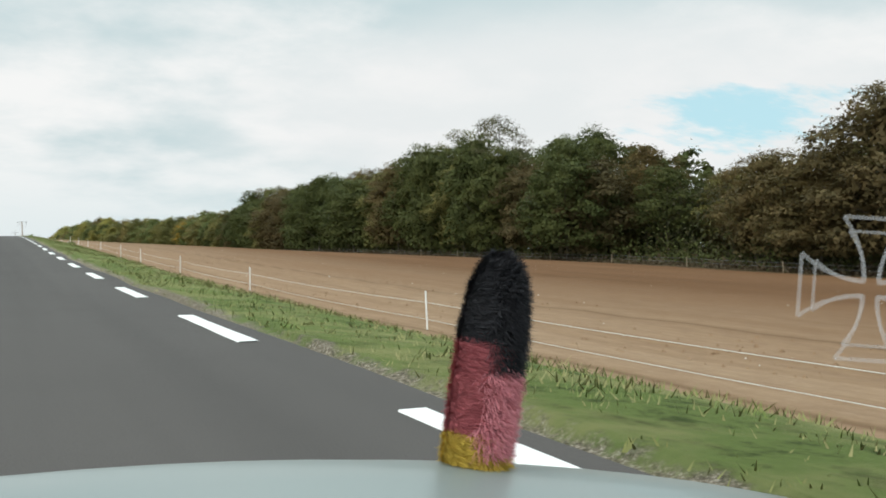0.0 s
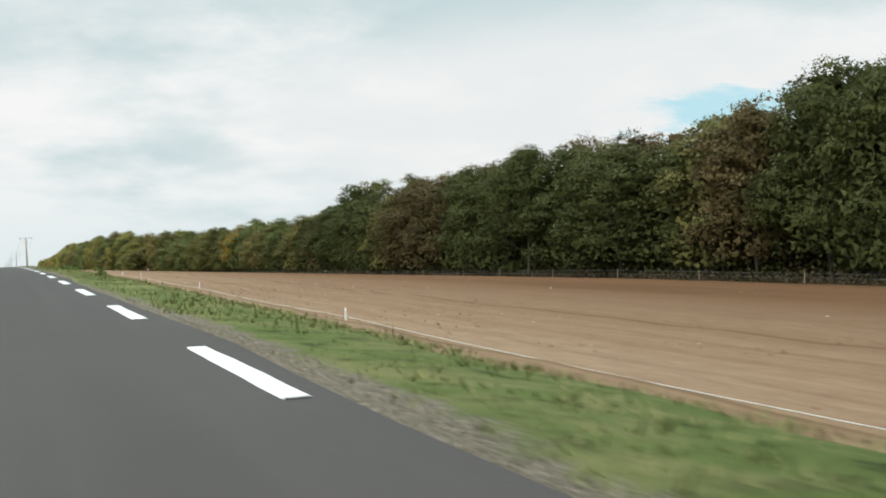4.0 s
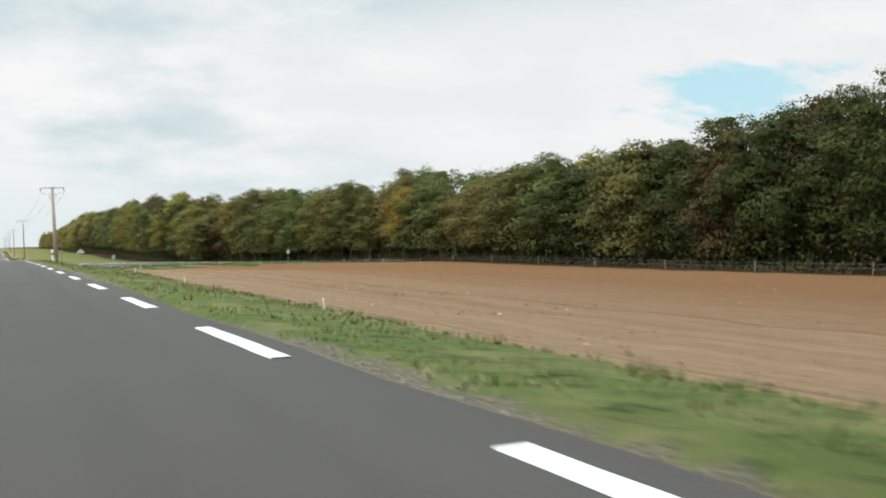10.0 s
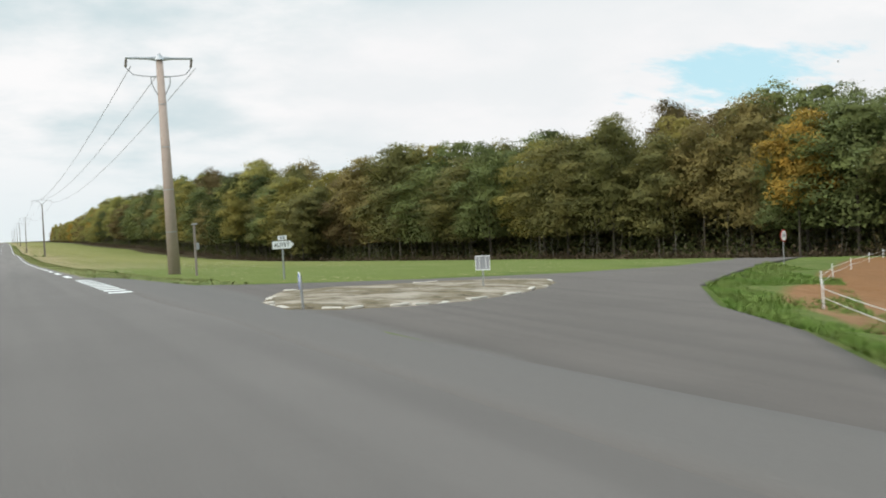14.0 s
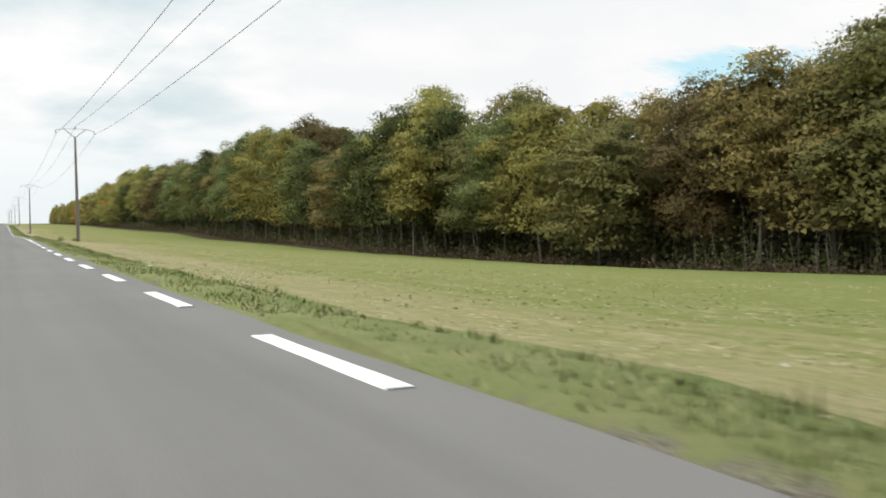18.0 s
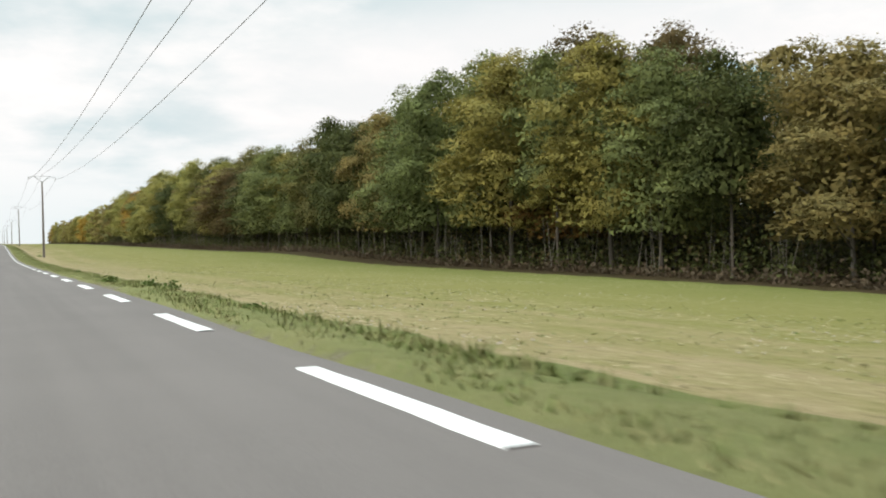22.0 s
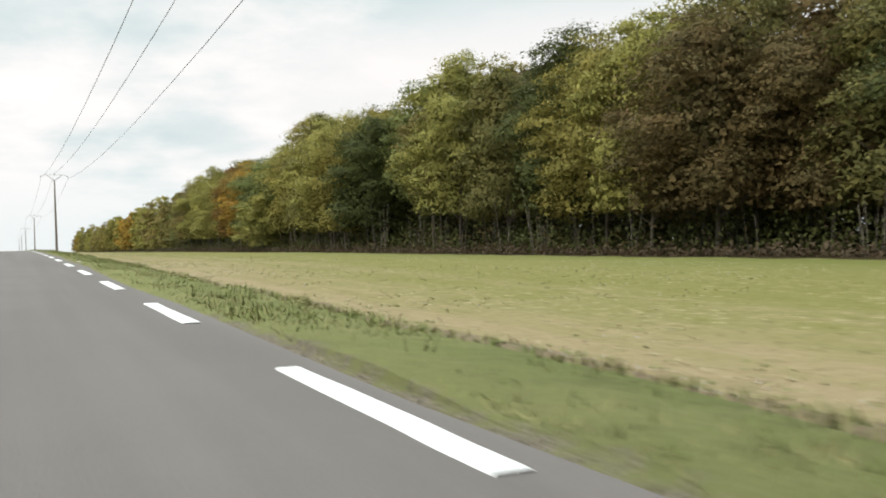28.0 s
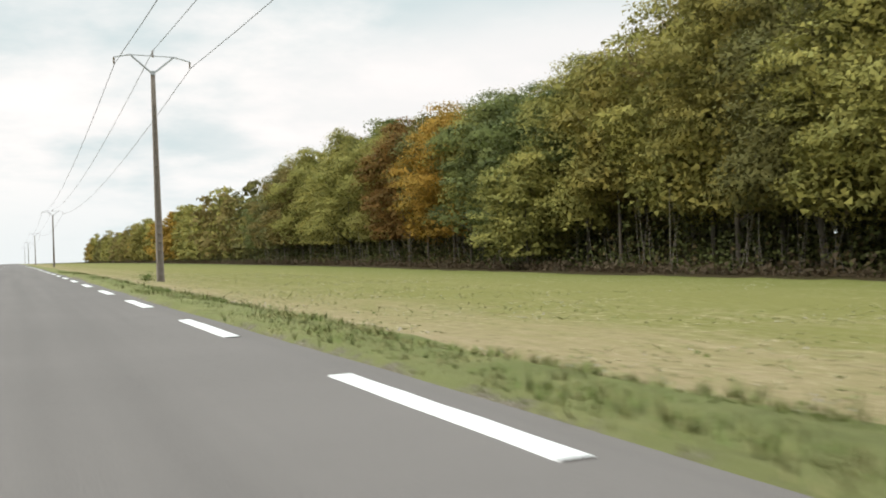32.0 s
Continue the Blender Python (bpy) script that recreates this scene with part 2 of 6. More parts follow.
def make_soil():
    m, nt, out = nodes_of("ploughed_soil")
    co = place_of(nt)
    fine = tex_noise(nt, co, 9.0, 8.0, 0.72)
    clod = tex_noise(nt, co, 2.4, 6.0, 0.7, (1.5, 0.55, 1.0))
    wide = tex_noise(nt, co, 0.05, 4.0, 0.6, (1.6, 0.35, 1.0))
    rows = tex_noise(nt, co, 1.0, 2.0, 0.5, (1.3, 0.010, 1.0))
    near = mix(nt, fine, (0.190, 0.118, 0.070), (0.360, 0.252, 0.165))
    near = mix(nt, ramp(nt, clod, ((0.42, (0.0,) * 3), (0.7, (0.75,) * 3))), near, (0.363, 0.254, 0.159))
    deep = mix(nt, fine, (0.138, 0.060, 0.022), (0.266, 0.126, 0.052))
    deep = mix(nt, ramp(nt, clod, ((0.45, (0.0,) * 3), (0.7, (0.5,) * 3))), deep, (0.337, 0.199, 0.099))
    sep = nt.nodes.new("ShaderNodeSeparateXYZ")
    link(nt, co, sep.inputs[0])
    away = nt.nodes.new("ShaderNodeMapRange")
    away.inputs[1].default_value, away.inputs[2].default_value = 6.0, 24.0
    link(nt, sep.outputs[0], away.inputs[0])
    # soil away from the road starts darker and evens out along y
    early_dark = nt.nodes.new("ShaderNodeMapRange")
    early_dark.inputs[1].default_value, early_dark.inputs[2].default_value, early_dark.inputs[3].default_value, early_dark.inputs[4].default_value = 130.0, 290.0, 0.8, 0.0
    link(nt, sep.outputs[1], early_dark.inputs[0])
    deep = mix(nt, early_dark.outputs[0], deep, (0.072, 0.034, 0.013))
    crumb = tex_noise(nt, co, 4.5, 4.0, 0.75, (1.0, 0.45, 1.0))
    near = mix(nt, ramp(nt, crumb, ((0.54, (0.0,) * 3), (0.70, (0.5,) * 3))), near, (0.400, 0.290, 0.195))
    c = mix(nt, away.outputs[0], near, deep)
    c = mix(nt, ramp(nt, wide, ((0.35, (0.0,) * 3), (0.65, (0.5,) * 3))), c, (0.185, 0.098, 0.048))
    c = mix(nt, ramp(nt, rows, ((0.47, (0.0,) * 3), (0.66, (0.32,) * 3))), c, (0.160, 0.086, 0.040))
    furrow = tex_noise(nt, co, 1.0, 3.0, 0.6, (5.5, 0.05, 1.0))
    c = mix(nt, ramp(nt, furrow, ((0.48, (0.0,) * 3), (0.68, (0.28,) * 3))), c, (0.145, 0.080, 0.042))
    for at, wide_by, depth in TRACKS:
        off = nt.nodes.new("ShaderNodeMath")
        off.operation = "SUBTRACT"
        off.inputs[1].default_value = at
        link(nt, sep.outputs[0], off.inputs[0])
        size = nt.nodes.new("ShaderNodeMath")
        size.operation = "ABSOLUTE"
        link(nt, off.outputs[0], size.inputs[0])
        band = nt.nodes.new("ShaderNodeMapRange")
        band.inputs[1].default_value, band.inputs[2].default_value = wide_by, wide_by * 0.3
        band.inputs[4].default_value = depth
        link(nt, size.outputs[0], band.inputs[0])
        c = mix(nt, band.outputs[0], c, (0.110, 0.064, 0.032))
    sides = []
    for slope, level in ((-1.75, -306.0), (-0.84, -322.6)):
        line = nt.nodes.new("ShaderNodeMath")
        line.operation = "MULTIPLY_ADD"
        line.inputs[1].default_value = slope
        link(nt, sep.outputs[0], line.inputs[0])
        link(nt, sep.outputs[1], line.inputs[2])
        level_node = nt.nodes.new("ShaderNodeMath")
        level_node.operation = "ADD"
        level_node.inputs[1].default_value = level
        link(nt, line.outputs[0], level_node.inputs[0])
        sides.append(level_node.outputs[0])
    top = nt.nodes.new("ShaderNodeMath")
    top.operation = "MAXIMUM"
    link(nt, sides[0], top.inputs[0])
    link(nt, sides[1], top.inputs[1])
    corner = nt.nodes.new("ShaderNodeMapRange")
    corner.inputs[1].default_value, corner.inputs[2].default_value = 0.1, 0.7
    link(nt, top.outputs[0], corner.inputs[0])
    tuft = tex_noise(nt, co, 1.1, 5.0, 0.7)
    green = mix(nt, fine, (0.045, 0.075, 0.014), (0.105, 0.145, 0.032))
    green = mix(nt, ramp(nt, tuft, ((0.42, (0.0,) * 3), (0.68, (0.85,) * 3))), green, (0.150, 0.150, 0.055))
    c = mix(nt, corner.outputs[0], c, green)
    h = mix(nt, 0.6, fine, clod)
    finish(nt, out, c, 0.95, 0.0, h, 0.9, 0.08, 0.1)


make_soil()


def make_crop():
    m, nt, out = nodes_of("young_crop")
    co = place_of(nt)
    fine = tex_noise(nt, co, 7.0, 8.0, 0.75)
    clump = tex_noise(nt, co, 1.5, 7.0, 0.78, (1.4, 0.6, 1.0))
    wide = tex_noise(nt, co, 0.045, 4.0, 0.6, (1.5, 0.4, 1.0))
    rows = tex_noise(nt, co, 1.0, 2.0, 0.5, (1.1, 0.012, 1.0))
    g = mix(nt, fine, (0.128, 0.128, 0.034), (0.240, 0.222, 0.076))
    s = mix(nt, fine, (0.205, 0.152, 0.080), (0.400, 0.322, 0.190))
    sep = nt.nodes.new("ShaderNodeSeparateXYZ")
    link(nt, co, sep.inputs[0])
    away = nt.nodes.new("ShaderNodeMapRange")
    away.inputs[1].default_value, away.inputs[2].default_value = 4.0, 15.0
    away.inputs[3].default_value, away.inputs[4].default_value = 0.57, 0.30
    link(nt, sep.outputs[0], away.inputs[0])
    f1 = mix(nt, 0.5, clump, wide)
    f1 = mix(nt, 0.3, f1, rows)
    dif = nt.nodes.new("ShaderNodeMath")
    dif.operation = "SUBTRACT"
    link(nt, f1, dif.inputs[0])
    lusher = nt.nodes.new("ShaderNodeMapRange")
    lusher.inputs[1].default_value, lusher.inputs[2].default_value, lusher.inputs[3].default_value, lusher.inputs[4].default_value = 366.0, 394.0, -0.3, 0.0
    link(nt, sep.outputs[1], lusher.inputs[0])
    level = nt.nodes.new("ShaderNodeMath")
    level.operation = "ADD"
    link(nt, away.outputs[0], level.inputs[0])
    link(nt, lusher.outputs[0], level.inputs[1])
    link(nt, level.outputs[0], dif.inputs[1])
    gain = nt.nodes.new("ShaderNodeMath")
    gain.operation, gain.use_clamp = "MULTIPLY_ADD", True
    gain.inputs[1].default_value, gain.inputs[2].default_value = 4.5, 0.5
    link(nt, dif.outputs[0], gain.inputs[0])
    bank = nt.nodes.new("ShaderNodeMapRange")
    bank.inputs[1].default_value, bank.inputs[2].default_value = 16.0, 34.0
    link(nt, sep.outputs[0], bank.inputs[0])
    young = nt.nodes.new("ShaderNodeMapRange")
    young.inputs[1].default_value, young.inputs[2].default_value, young.inputs[3].default_value, young.inputs[4].default_value = 372.0, 480.0, 0.85, 0.0
    link(nt, sep.outputs[1], young.inputs[0])
    most = nt.nodes.new("ShaderNodeMath")
    most.operation = "MAXIMUM"
    link(nt, bank.outputs[0], most.inputs[0])
    link(nt, young.outputs[0], most.inputs[1])
    lush = mix(nt, fine, (0.090, 0.106, 0.023), (0.165, 0.178, 0.049))
    lush = mix(nt, young.outputs[0], lush, mix(nt, fine, (0.062, 0.098, 0.018), (0.125, 0.165, 0.038)))
    c = mix(nt, gain.outputs[0], s, mix(nt, most.outputs[0], g, lush))
    fleck = tex_noise(nt, co, 5.0, 3.0, 0.75, (1.0, 0.6, 1.0))
    patch = tex_noise(nt, co, 0.3, 4.0, 0.6, (1.0, 0.4, 1.0))
    straw = mix(nt, ramp(nt, patch, ((0.42, (0.0,) * 3), (0.6, (1.0,) * 3))), (0.0, 0.0, 0.0), ramp(nt, fleck, ((0.56, (0.0,) * 3), (0.66, (0.75,) * 3))))
    c = mix(nt, straw, c, (0.400, 0.340, 0.200))
    dark = ramp(nt, fleck, ((0.30, (0.55,) * 3), (0.44, (0.0,) * 3)))
    c = mix(nt, dark, c, (0.090, 0.080, 0.028))
    finish(nt, out, c, 0.95, 0.0, mix(nt, 0.5, fine, clump), 0.8, 0.06, 0.1)


make_crop()


def smooth_of(nt, v, a, b):
    n = nt.nodes.new("ShaderNodeMapRange")
    n.interpolation_type = "SMOOTHSTEP"
    n.inputs[1].default_value, n.inputs[2].default_value = a, b
    link(nt, v, n.inputs[0])
    return n.outputs[0]


def make_turf(name, c1, c2, dry, stony=False):
    m, nt, out = nodes_of(name)
    co = place_of(nt)
    fine = tex_noise(nt, co, 12.0, 8.0, 0.75)
    clump = tex_noise(nt, co, 0.8, 5.0, 0.65)
    tuft = tex_noise(nt, co, 2.6, 5.0, 0.75)
    c = mix(nt, fine, c1, c2)
    c = mix(nt, ramp(nt, tuft, ((0.50, (0.0,) * 3), (0.64, (0.85,) * 3))), c, tuple(0.45 * a for a in c1))
    c = mix(nt, ramp(nt, clump, ((0.45, (0.0,) * 3), (0.64, (0.85,) * 3))), c, dry)
    sep = nt.nodes.new("ShaderNodeSeparateXYZ")
    link(nt, co, sep.inputs[0])
    age = nt.nodes.new("ShaderNodeMapRange")
    age.inputs[1].default_value, age.inputs[2].default_value, age.inputs[4].default_value = 330.0, 420.0, 0.46
    link(nt, sep.outputs[1], age.inputs[0])
    inner = nt.nodes.new("ShaderNodeMapRange")
    inner.inputs[1].default_value, inner.inputs[2].default_value, inner.inputs[3].default_value, inner.inputs[4].default_value = 2.5, 4.6, 1.5, 0.35
    link(nt, sep.outputs[0], inner.inputs[0])
    share = nt.nodes.new("ShaderNodeMath")
    share.operation, share.use_clamp = "MULTIPLY", True
    link(nt, age.outputs[0], share.inputs[0])
    link(nt, inner.outputs[0], share.inputs[1])
    c = mix(nt, share.outputs[0], c, mix(nt, fine, tuple(0.75 * a for a in dry), tuple(1.3 * a for a in dry)))
    if stony:
        # crumbled chalk and dirt along the tar, broken by grass
        long_patch = tex_noise(nt, co, 0.06, 3.0, 0.6, (0.2, 1.0, 1.0))
        reach = nt.nodes.new("ShaderNodeMapRange")
        reach.inputs[1].default_value, reach.inputs[2].default_value, reach.inputs[3].default_value, reach.inputs[4].default_value = TAR_R, TAR_R + 0.6, 0.40, -0.34
        link(nt, sep.outputs[0], reach.inputs[0])
        total = reach.outputs[0]
        for value, gain in ((tuft, 0.9), (long_patch, 1.3)):
            n = nt.nodes.new("ShaderNodeMath")
            n.operation = "MULTIPLY_ADD"
            n.inputs[1].default_value = gain
            link(nt, value, n.inputs[0])
            link(nt, total, n.inputs[2])
            total = n.outputs[0]
        worn = nt.nodes.new("ShaderNodeMapRange")
        worn.inputs[1].default_value, worn.inputs[2].default_value, worn.inputs[3].default_value, worn.inputs[4].default_value = 320.0, 400.0, 0.08, -0.05
        link(nt, sep.outputs[1], worn.inputs[0])
        n = nt.nodes.new("ShaderNodeMath")
        link(nt, total, n.inputs[0])
        link(nt, worn.outputs[0], n.inputs[1])
        total = n.outputs[0]
        grit = tex_noise(nt, co, 38.0, 3.0, 0.8)
        stone = ramp(nt, grit, ((0.38, (0.075, 0.064, 0.044)), (0.52, (0.19, 0.162, 0.120)), (0.68, (0.44, 0.39, 0.32))))
        c = mix(nt, smooth_of(nt, total, 1.29, 1.52), c, stone)
    finish(nt, out, c, 0.95, 0.0, fine, 0.9, 0.05, 0.1)


make_turf("verge_turf", (0.070, 0.100, 0.028), (0.158, 0.200, 0.060), (0.218, 0.215, 0.090), True)
# leaf litter kept very dark so the wood's inside reads as shade
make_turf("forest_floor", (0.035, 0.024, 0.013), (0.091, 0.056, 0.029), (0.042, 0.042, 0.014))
make_turf("island_earth", (0.120, 0.095, 0.055), (0.225, 0.185, 0.125), (0.400, 0.350, 0.290))
make_turf("bare_earth", (0.160, 0.112, 0.066), (0.330, 0.250, 0.165), (0.240, 0.190, 0.120))


def make_leaves(name, c1, c2, c3, through_light=0.28):
    """Foliage: one colour for each tree by chance, each leaf a little lighter or darker, some light passing through."""
    m, nt, out = nodes_of(name)
    geo = nt.nodes.new("ShaderNodeNewGeometry")
    info = nt.nodes.new("ShaderNodeObjectInfo")
    co = local_of(nt)
    c = mix(nt, ramp(nt, info.outputs["Random"], ((0.0, (0.0,) * 3), (1.0, (1.0,) * 3))), c1, c2)
    big = tex_noise(nt, co, 0.55, 3.0, 0.6)
    c = mix(nt, ramp(nt, big, ((0.38, (0.0,) * 3), (0.66, (1.0,) * 3))), c, c3)
    val = ramp(nt, geo.outputs["Random Per Island"], ((0.0, (0.88,) * 3), (1.0, (1.12,) * 3)))
    c = mix(nt, 1.0, c, val, "MULTIPLY")
    d = nt.nodes.new("ShaderNodeBsdfPrincipled")
    d.inputs["Roughness"].default_value = 0.6
    d.inputs["Specular IOR Level"].default_value = 0.12
    link(nt, c, d.inputs["Base Color"])
    t = nt.nodes.new("ShaderNodeBsdfTranslucent")
    link(nt, c, t.inputs["Color"])
    s = nt.nodes.new("ShaderNodeMixShader")
    s.inputs[0].default_value = through_light
    link(nt, d.outputs[0], s.inputs[1])
    link(nt, t.outputs[0], s.inputs[2])
    link(nt, s.outputs[0], out.inputs["Surface"])
    return m


make_leaves("leaf_dark", (0.081, 0.100, 0.032), (0.110, 0.120, 0.039), (0.068, 0.084, 0.028))
make_leaves("leaf_green", (0.172, 0.207, 0.066), (0.212, 0.231, 0.073), (0.134, 0.160, 0.063))
make_leaves("leaf_olive", (0.182, 0.176, 0.057), (0.215, 0.189, 0.061), (0.134, 0.136, 0.050))
make_leaves("leaf_yellow", (0.285, 0.252, 0.066), (0.325, 0.268, 0.070), (0.215, 0.200, 0.058))
make_leaves("leaf_gold", (0.430, 0.275, 0.050), (0.455, 0.265, 0.048), (0.290, 0.210, 0.045))
make_leaves("leaf_rust", (0.230, 0.125, 0.036), (0.260, 0.140, 0.036), (0.165, 0.108, 0.036))
make_leaves("leaf_brown", (0.149, 0.110, 0.047), (0.176, 0.123, 0.051), (0.113, 0.097, 0.040))
make_leaves("leaf_grey", (0.125, 0.118, 0.062), (0.150, 0.132, 0.068), (0.100, 0.100, 0.050))
make_leaves("leaf_lime", (0.332, 0.321, 0.091), (0.393, 0.349, 0.096), (0.249, 0.251, 0.078))
make_leaves("leaf_amber", (0.262, 0.212, 0.074), (0.295, 0.225, 0.076), (0.195, 0.168, 0.062))
make_leaves("bracken", (0.098, 0.074, 0.046), (0.118, 0.086, 0.052), (0.080, 0.064, 0.040))
# dark tone of the added leaf wall that stands for shade
make_leaves("shade_filler", (0.072, 0.068, 0.036), (0.084, 0.078, 0.040), (0.060, 0.062, 0.030))
make_leaves("corner_blade", (0.105, 0.190, 0.030), (0.120, 0.200, 0.034), (0.170, 0.210, 0.055), 0.08)
make_leaves("leaf_moss", (0.088, 0.108, 0.034), (0.112, 0.116, 0.036), (0.072, 0.086, 0.030))
make_leaves("leaf_umber", (0.123, 0.092, 0.042), (0.143, 0.106, 0.045), (0.095, 0.081, 0.036))
make_leaves("blade_green", (0.120, 0.175, 0.044), (0.140, 0.190, 0.048), (0.175, 0.200, 0.065), 0.08)
make_leaves("blade", (0.180, 0.195, 0.066), (0.215, 0.215, 0.075), (0.300, 0.265, 0.125), 0.08)
make_leaves("crop_leaf", (0.150, 0.165, 0.048), (0.180, 0.185, 0.056), (0.205, 0.195, 0.074), 0.08)
make_leaves("straw", (0.42, 0.36, 0.22), (0.50, 0.43, 0.28), (0.34, 0.28, 0.16), 0.08)
make_leaves("tuft_dark", (0.125, 0.165, 0.046), (0.145, 0.178, 0.052), (0.165, 0.178, 0.062), 0.08)
make_leaves("tuft_dry", (0.185, 0.175, 0.072), (0.230, 0.200, 0.090), (0.150, 0.155, 0.055), 0.08)
make_leaves("weed_leaf", (0.100, 0.155, 0.038), (0.115, 0.165, 0.042), (0.130, 0.150, 0.045), 0.08)
plain("bark", (0.060, 0.050, 0.038), (0.14, 0.122, 0.098), 9.0, 0.9, 0.0, 0.8, 0.2)
plain("bark_pale", (0.105, 0.092, 0.070), (0.25, 0.225, 0.185), 7.0, 0.85, 0.0, 0.6, 0.2)
plain("marking_paint", (0.74, 0.74, 0.72), (0.86, 0.86, 0.84), 9.0, 0.6, 0.0, 0.3, 0.3)
plain("white_plastic", (0.80, 0.80, 0.80), (0.86, 0.86, 0.86), 5.0, 0.4, 0.0, 0.05)
plain("red_reflector", (0.50, 0.020, 0.018), (0.60, 0.035, 0.030), 8.0, 0.35, 0.0, 0.05)
plain("sign_white", (0.76, 0.77, 0.77), (0.84, 0.84, 0.84), 3.0, 0.4, 0.0, 0.05)
plain("sign_blue", (0.020, 0.075, 0.36), (0.030, 0.095, 0.43), 4.0, 0.4, 0.0, 0.05)
plain("sign_black", (0.015, 0.015, 0.017), (0.03, 0.03, 0.03), 4.0, 0.5, 0.0, 0.05)
plain("sign_grey", (0.30, 0.31, 0.32), (0.42, 0.43, 0.44), 4.0, 0.5, 0.6, 0.1)
plain("galvanised", (0.36, 0.37, 0.38), (0.50, 0.51, 0.52), 7.0, 0.45, 0.8, 0.1)
plain("concrete_pink", (0.34, 0.265, 0.225), (0.50, 0.41, 0.36), 8.0, 0.9, 0.0, 0.4, 0.2)
plain("concrete_grey", (0.185, 0.155, 0.135), (0.305, 0.265, 0.235), 8.0, 0.9, 0.0, 0.4, 0.2)
plain("wood_post", (0.22, 0.17, 0.11), (0.38, 0.31, 0.22), 12.0, 0.9, 0.0, 0.6, 0.2)
plain("cable_metal", (0.10, 0.105, 0.11), (0.16, 0.165, 0.17), 5.0, 0.5, 0.5, 0.05)
plain("porcelain", (0.20, 0.17, 0.15), (0.30, 0.26, 0.23), 9.0, 0.25, 0.0, 0.05)
plain("fence_tape", (0.52, 0.51, 0.47), (0.66, 0.65, 0.61), 20.0, 0.6, 0.0, 0.1)
plain("kerb_stone", (0.44, 0.40, 0.34), (0.64, 0.60, 0.54), 9.0, 0.9, 0.0, 0.5, 0.2)
plain("stone_pale", (0.36, 0.32, 0.26), (0.58, 0.53, 0.46), 14.0, 0.9, 0.0, 0.5, 0.2)
plain("car_paint", (0.20, 0.232, 0.225), (0.235, 0.270, 0.258), 2.0, 0.36, 0.1, 0.0, 0.4, 0.12)
plain("car_black", (0.014, 0.014, 0.015), (0.028, 0.028, 0.030), 12.0, 0.5, 0.0, 0.15)
plain("tyre_rubber", (0.018, 0.018, 0.018), (0.035, 0.035, 0.035), 20.0, 0.9, 0.0, 0.2)
plain("rim_metal", (0.45, 0.46, 0.47), (0.58, 0.59, 0.60), 8.0, 0.35, 0.8, 0.05)
def make_film():
    """Half see-through white film of a sticker."""
    m, nt, out = nodes_of("sticker_film")
    clear, body, both = nt.nodes.new("ShaderNodeBsdfTransparent"), nt.nodes.new("ShaderNodeBsdfDiffuse"), nt.nodes.new("ShaderNodeMixShader")
    body.inputs["Color"].default_value = (0.72, 0.72, 0.74, 1)
    both.inputs[0].default_value = 0.24
    link(nt, clear.outputs[0], both.inputs[1])
    link(nt, body.outputs[0], both.inputs[2])
    link(nt, both.outputs[0], out.inputs["Surface"])


make_film()
plain("fur_black", (0.012, 0.012, 0.015), (0.045, 0.045, 0.052), 40.0, 0.7, 0.0, 0.2, 0.3)
# one red band: its shaded and lit sides put into two colours
plain("fur_red", (0.30, 0.070, 0.085), (0.50, 0.15, 0.165), 30.0, 0.75, 0.0, 0.2, 0.3)
plain("fur_red_lit", (0.62, 0.20, 0.24), (0.86, 0.42, 0.46), 40.0, 0.75, 0.0, 0.2, 0.3)
plain("fur_gold", (0.42, 0.30, 0.040), (0.72, 0.52, 0.10), 30.0, 0.75, 0.0, 0.2, 0.3)

# ---- plan of the ground ----
FOOT = [(-600, -3.6), (-200, -2.6), (60, -1.53), (90, -0.86), (120, -0.64), (150, -0.28), (180, 0.04), (210, 0.01), (240, -0.02), (270, 0.04), (300, -0.06), (330, -0.08), (360, -0.22), (390, -1.06), (420, -1.54), (450, -2.22), (480, -2.69), (510, -2.55), (540, -2.21), (570, -2.12), (600, -2.03), (630, -1.19), (660, -1.22), (690, -1.22), (720, -1.11), (750, -1.0), (780, -1.1), (810, -1.11), (840, -1.0), (870, -1.0), (900, -1.0), (1500, -2.2), (3500, -11)]
EDGE = [(-630.0, 69.8), (95.0, 64.7), (209.1, 62.5), (314.1, 64.0), (390.7, 65.1), (447.3, 56.5), (492.4, 47.2), (526.0, 41.3), (603.9, 40.9), (758.6, 37.3), (824.6, 40.6), (1088.6, 43.9), (3838.6, 48.3)]


def table(rows):
    ys, vs = np.array([r[0] for r in rows], float), np.array([r[1] for r in rows], float)
    return lambda y: float(np.interp(y, ys, vs))


def glide(rows):
    """A smooth curve through the rows."""
    ys, vs = np.array([r[0] for r in rows], float), np.array([r[1] for r in rows], float)
    sl = np.gradient(vs, ys)

    def at(y):
        k = min(max(int(np.searchsorted(ys, y)) - 1, 0), len(ys) - 2)
        d = ys[k + 1] - ys[k]
        u = min(max((y - ys[k]) / d, 0.0), 1.0)
        a, b, c, e = 2 * u**3 - 3 * u**2 + 1, u**3 - 2 * u**2 + u, 3 * u**2 - 2 * u**3, u**3 - u**2
        return float(a * vs[k] + b * d * sl[k] + c * vs[k + 1] + e * d * sl[k + 1])
    return at


road_z, foot_z, edge_x = glide(ROAD), glide(FOOT), table(EDGE)


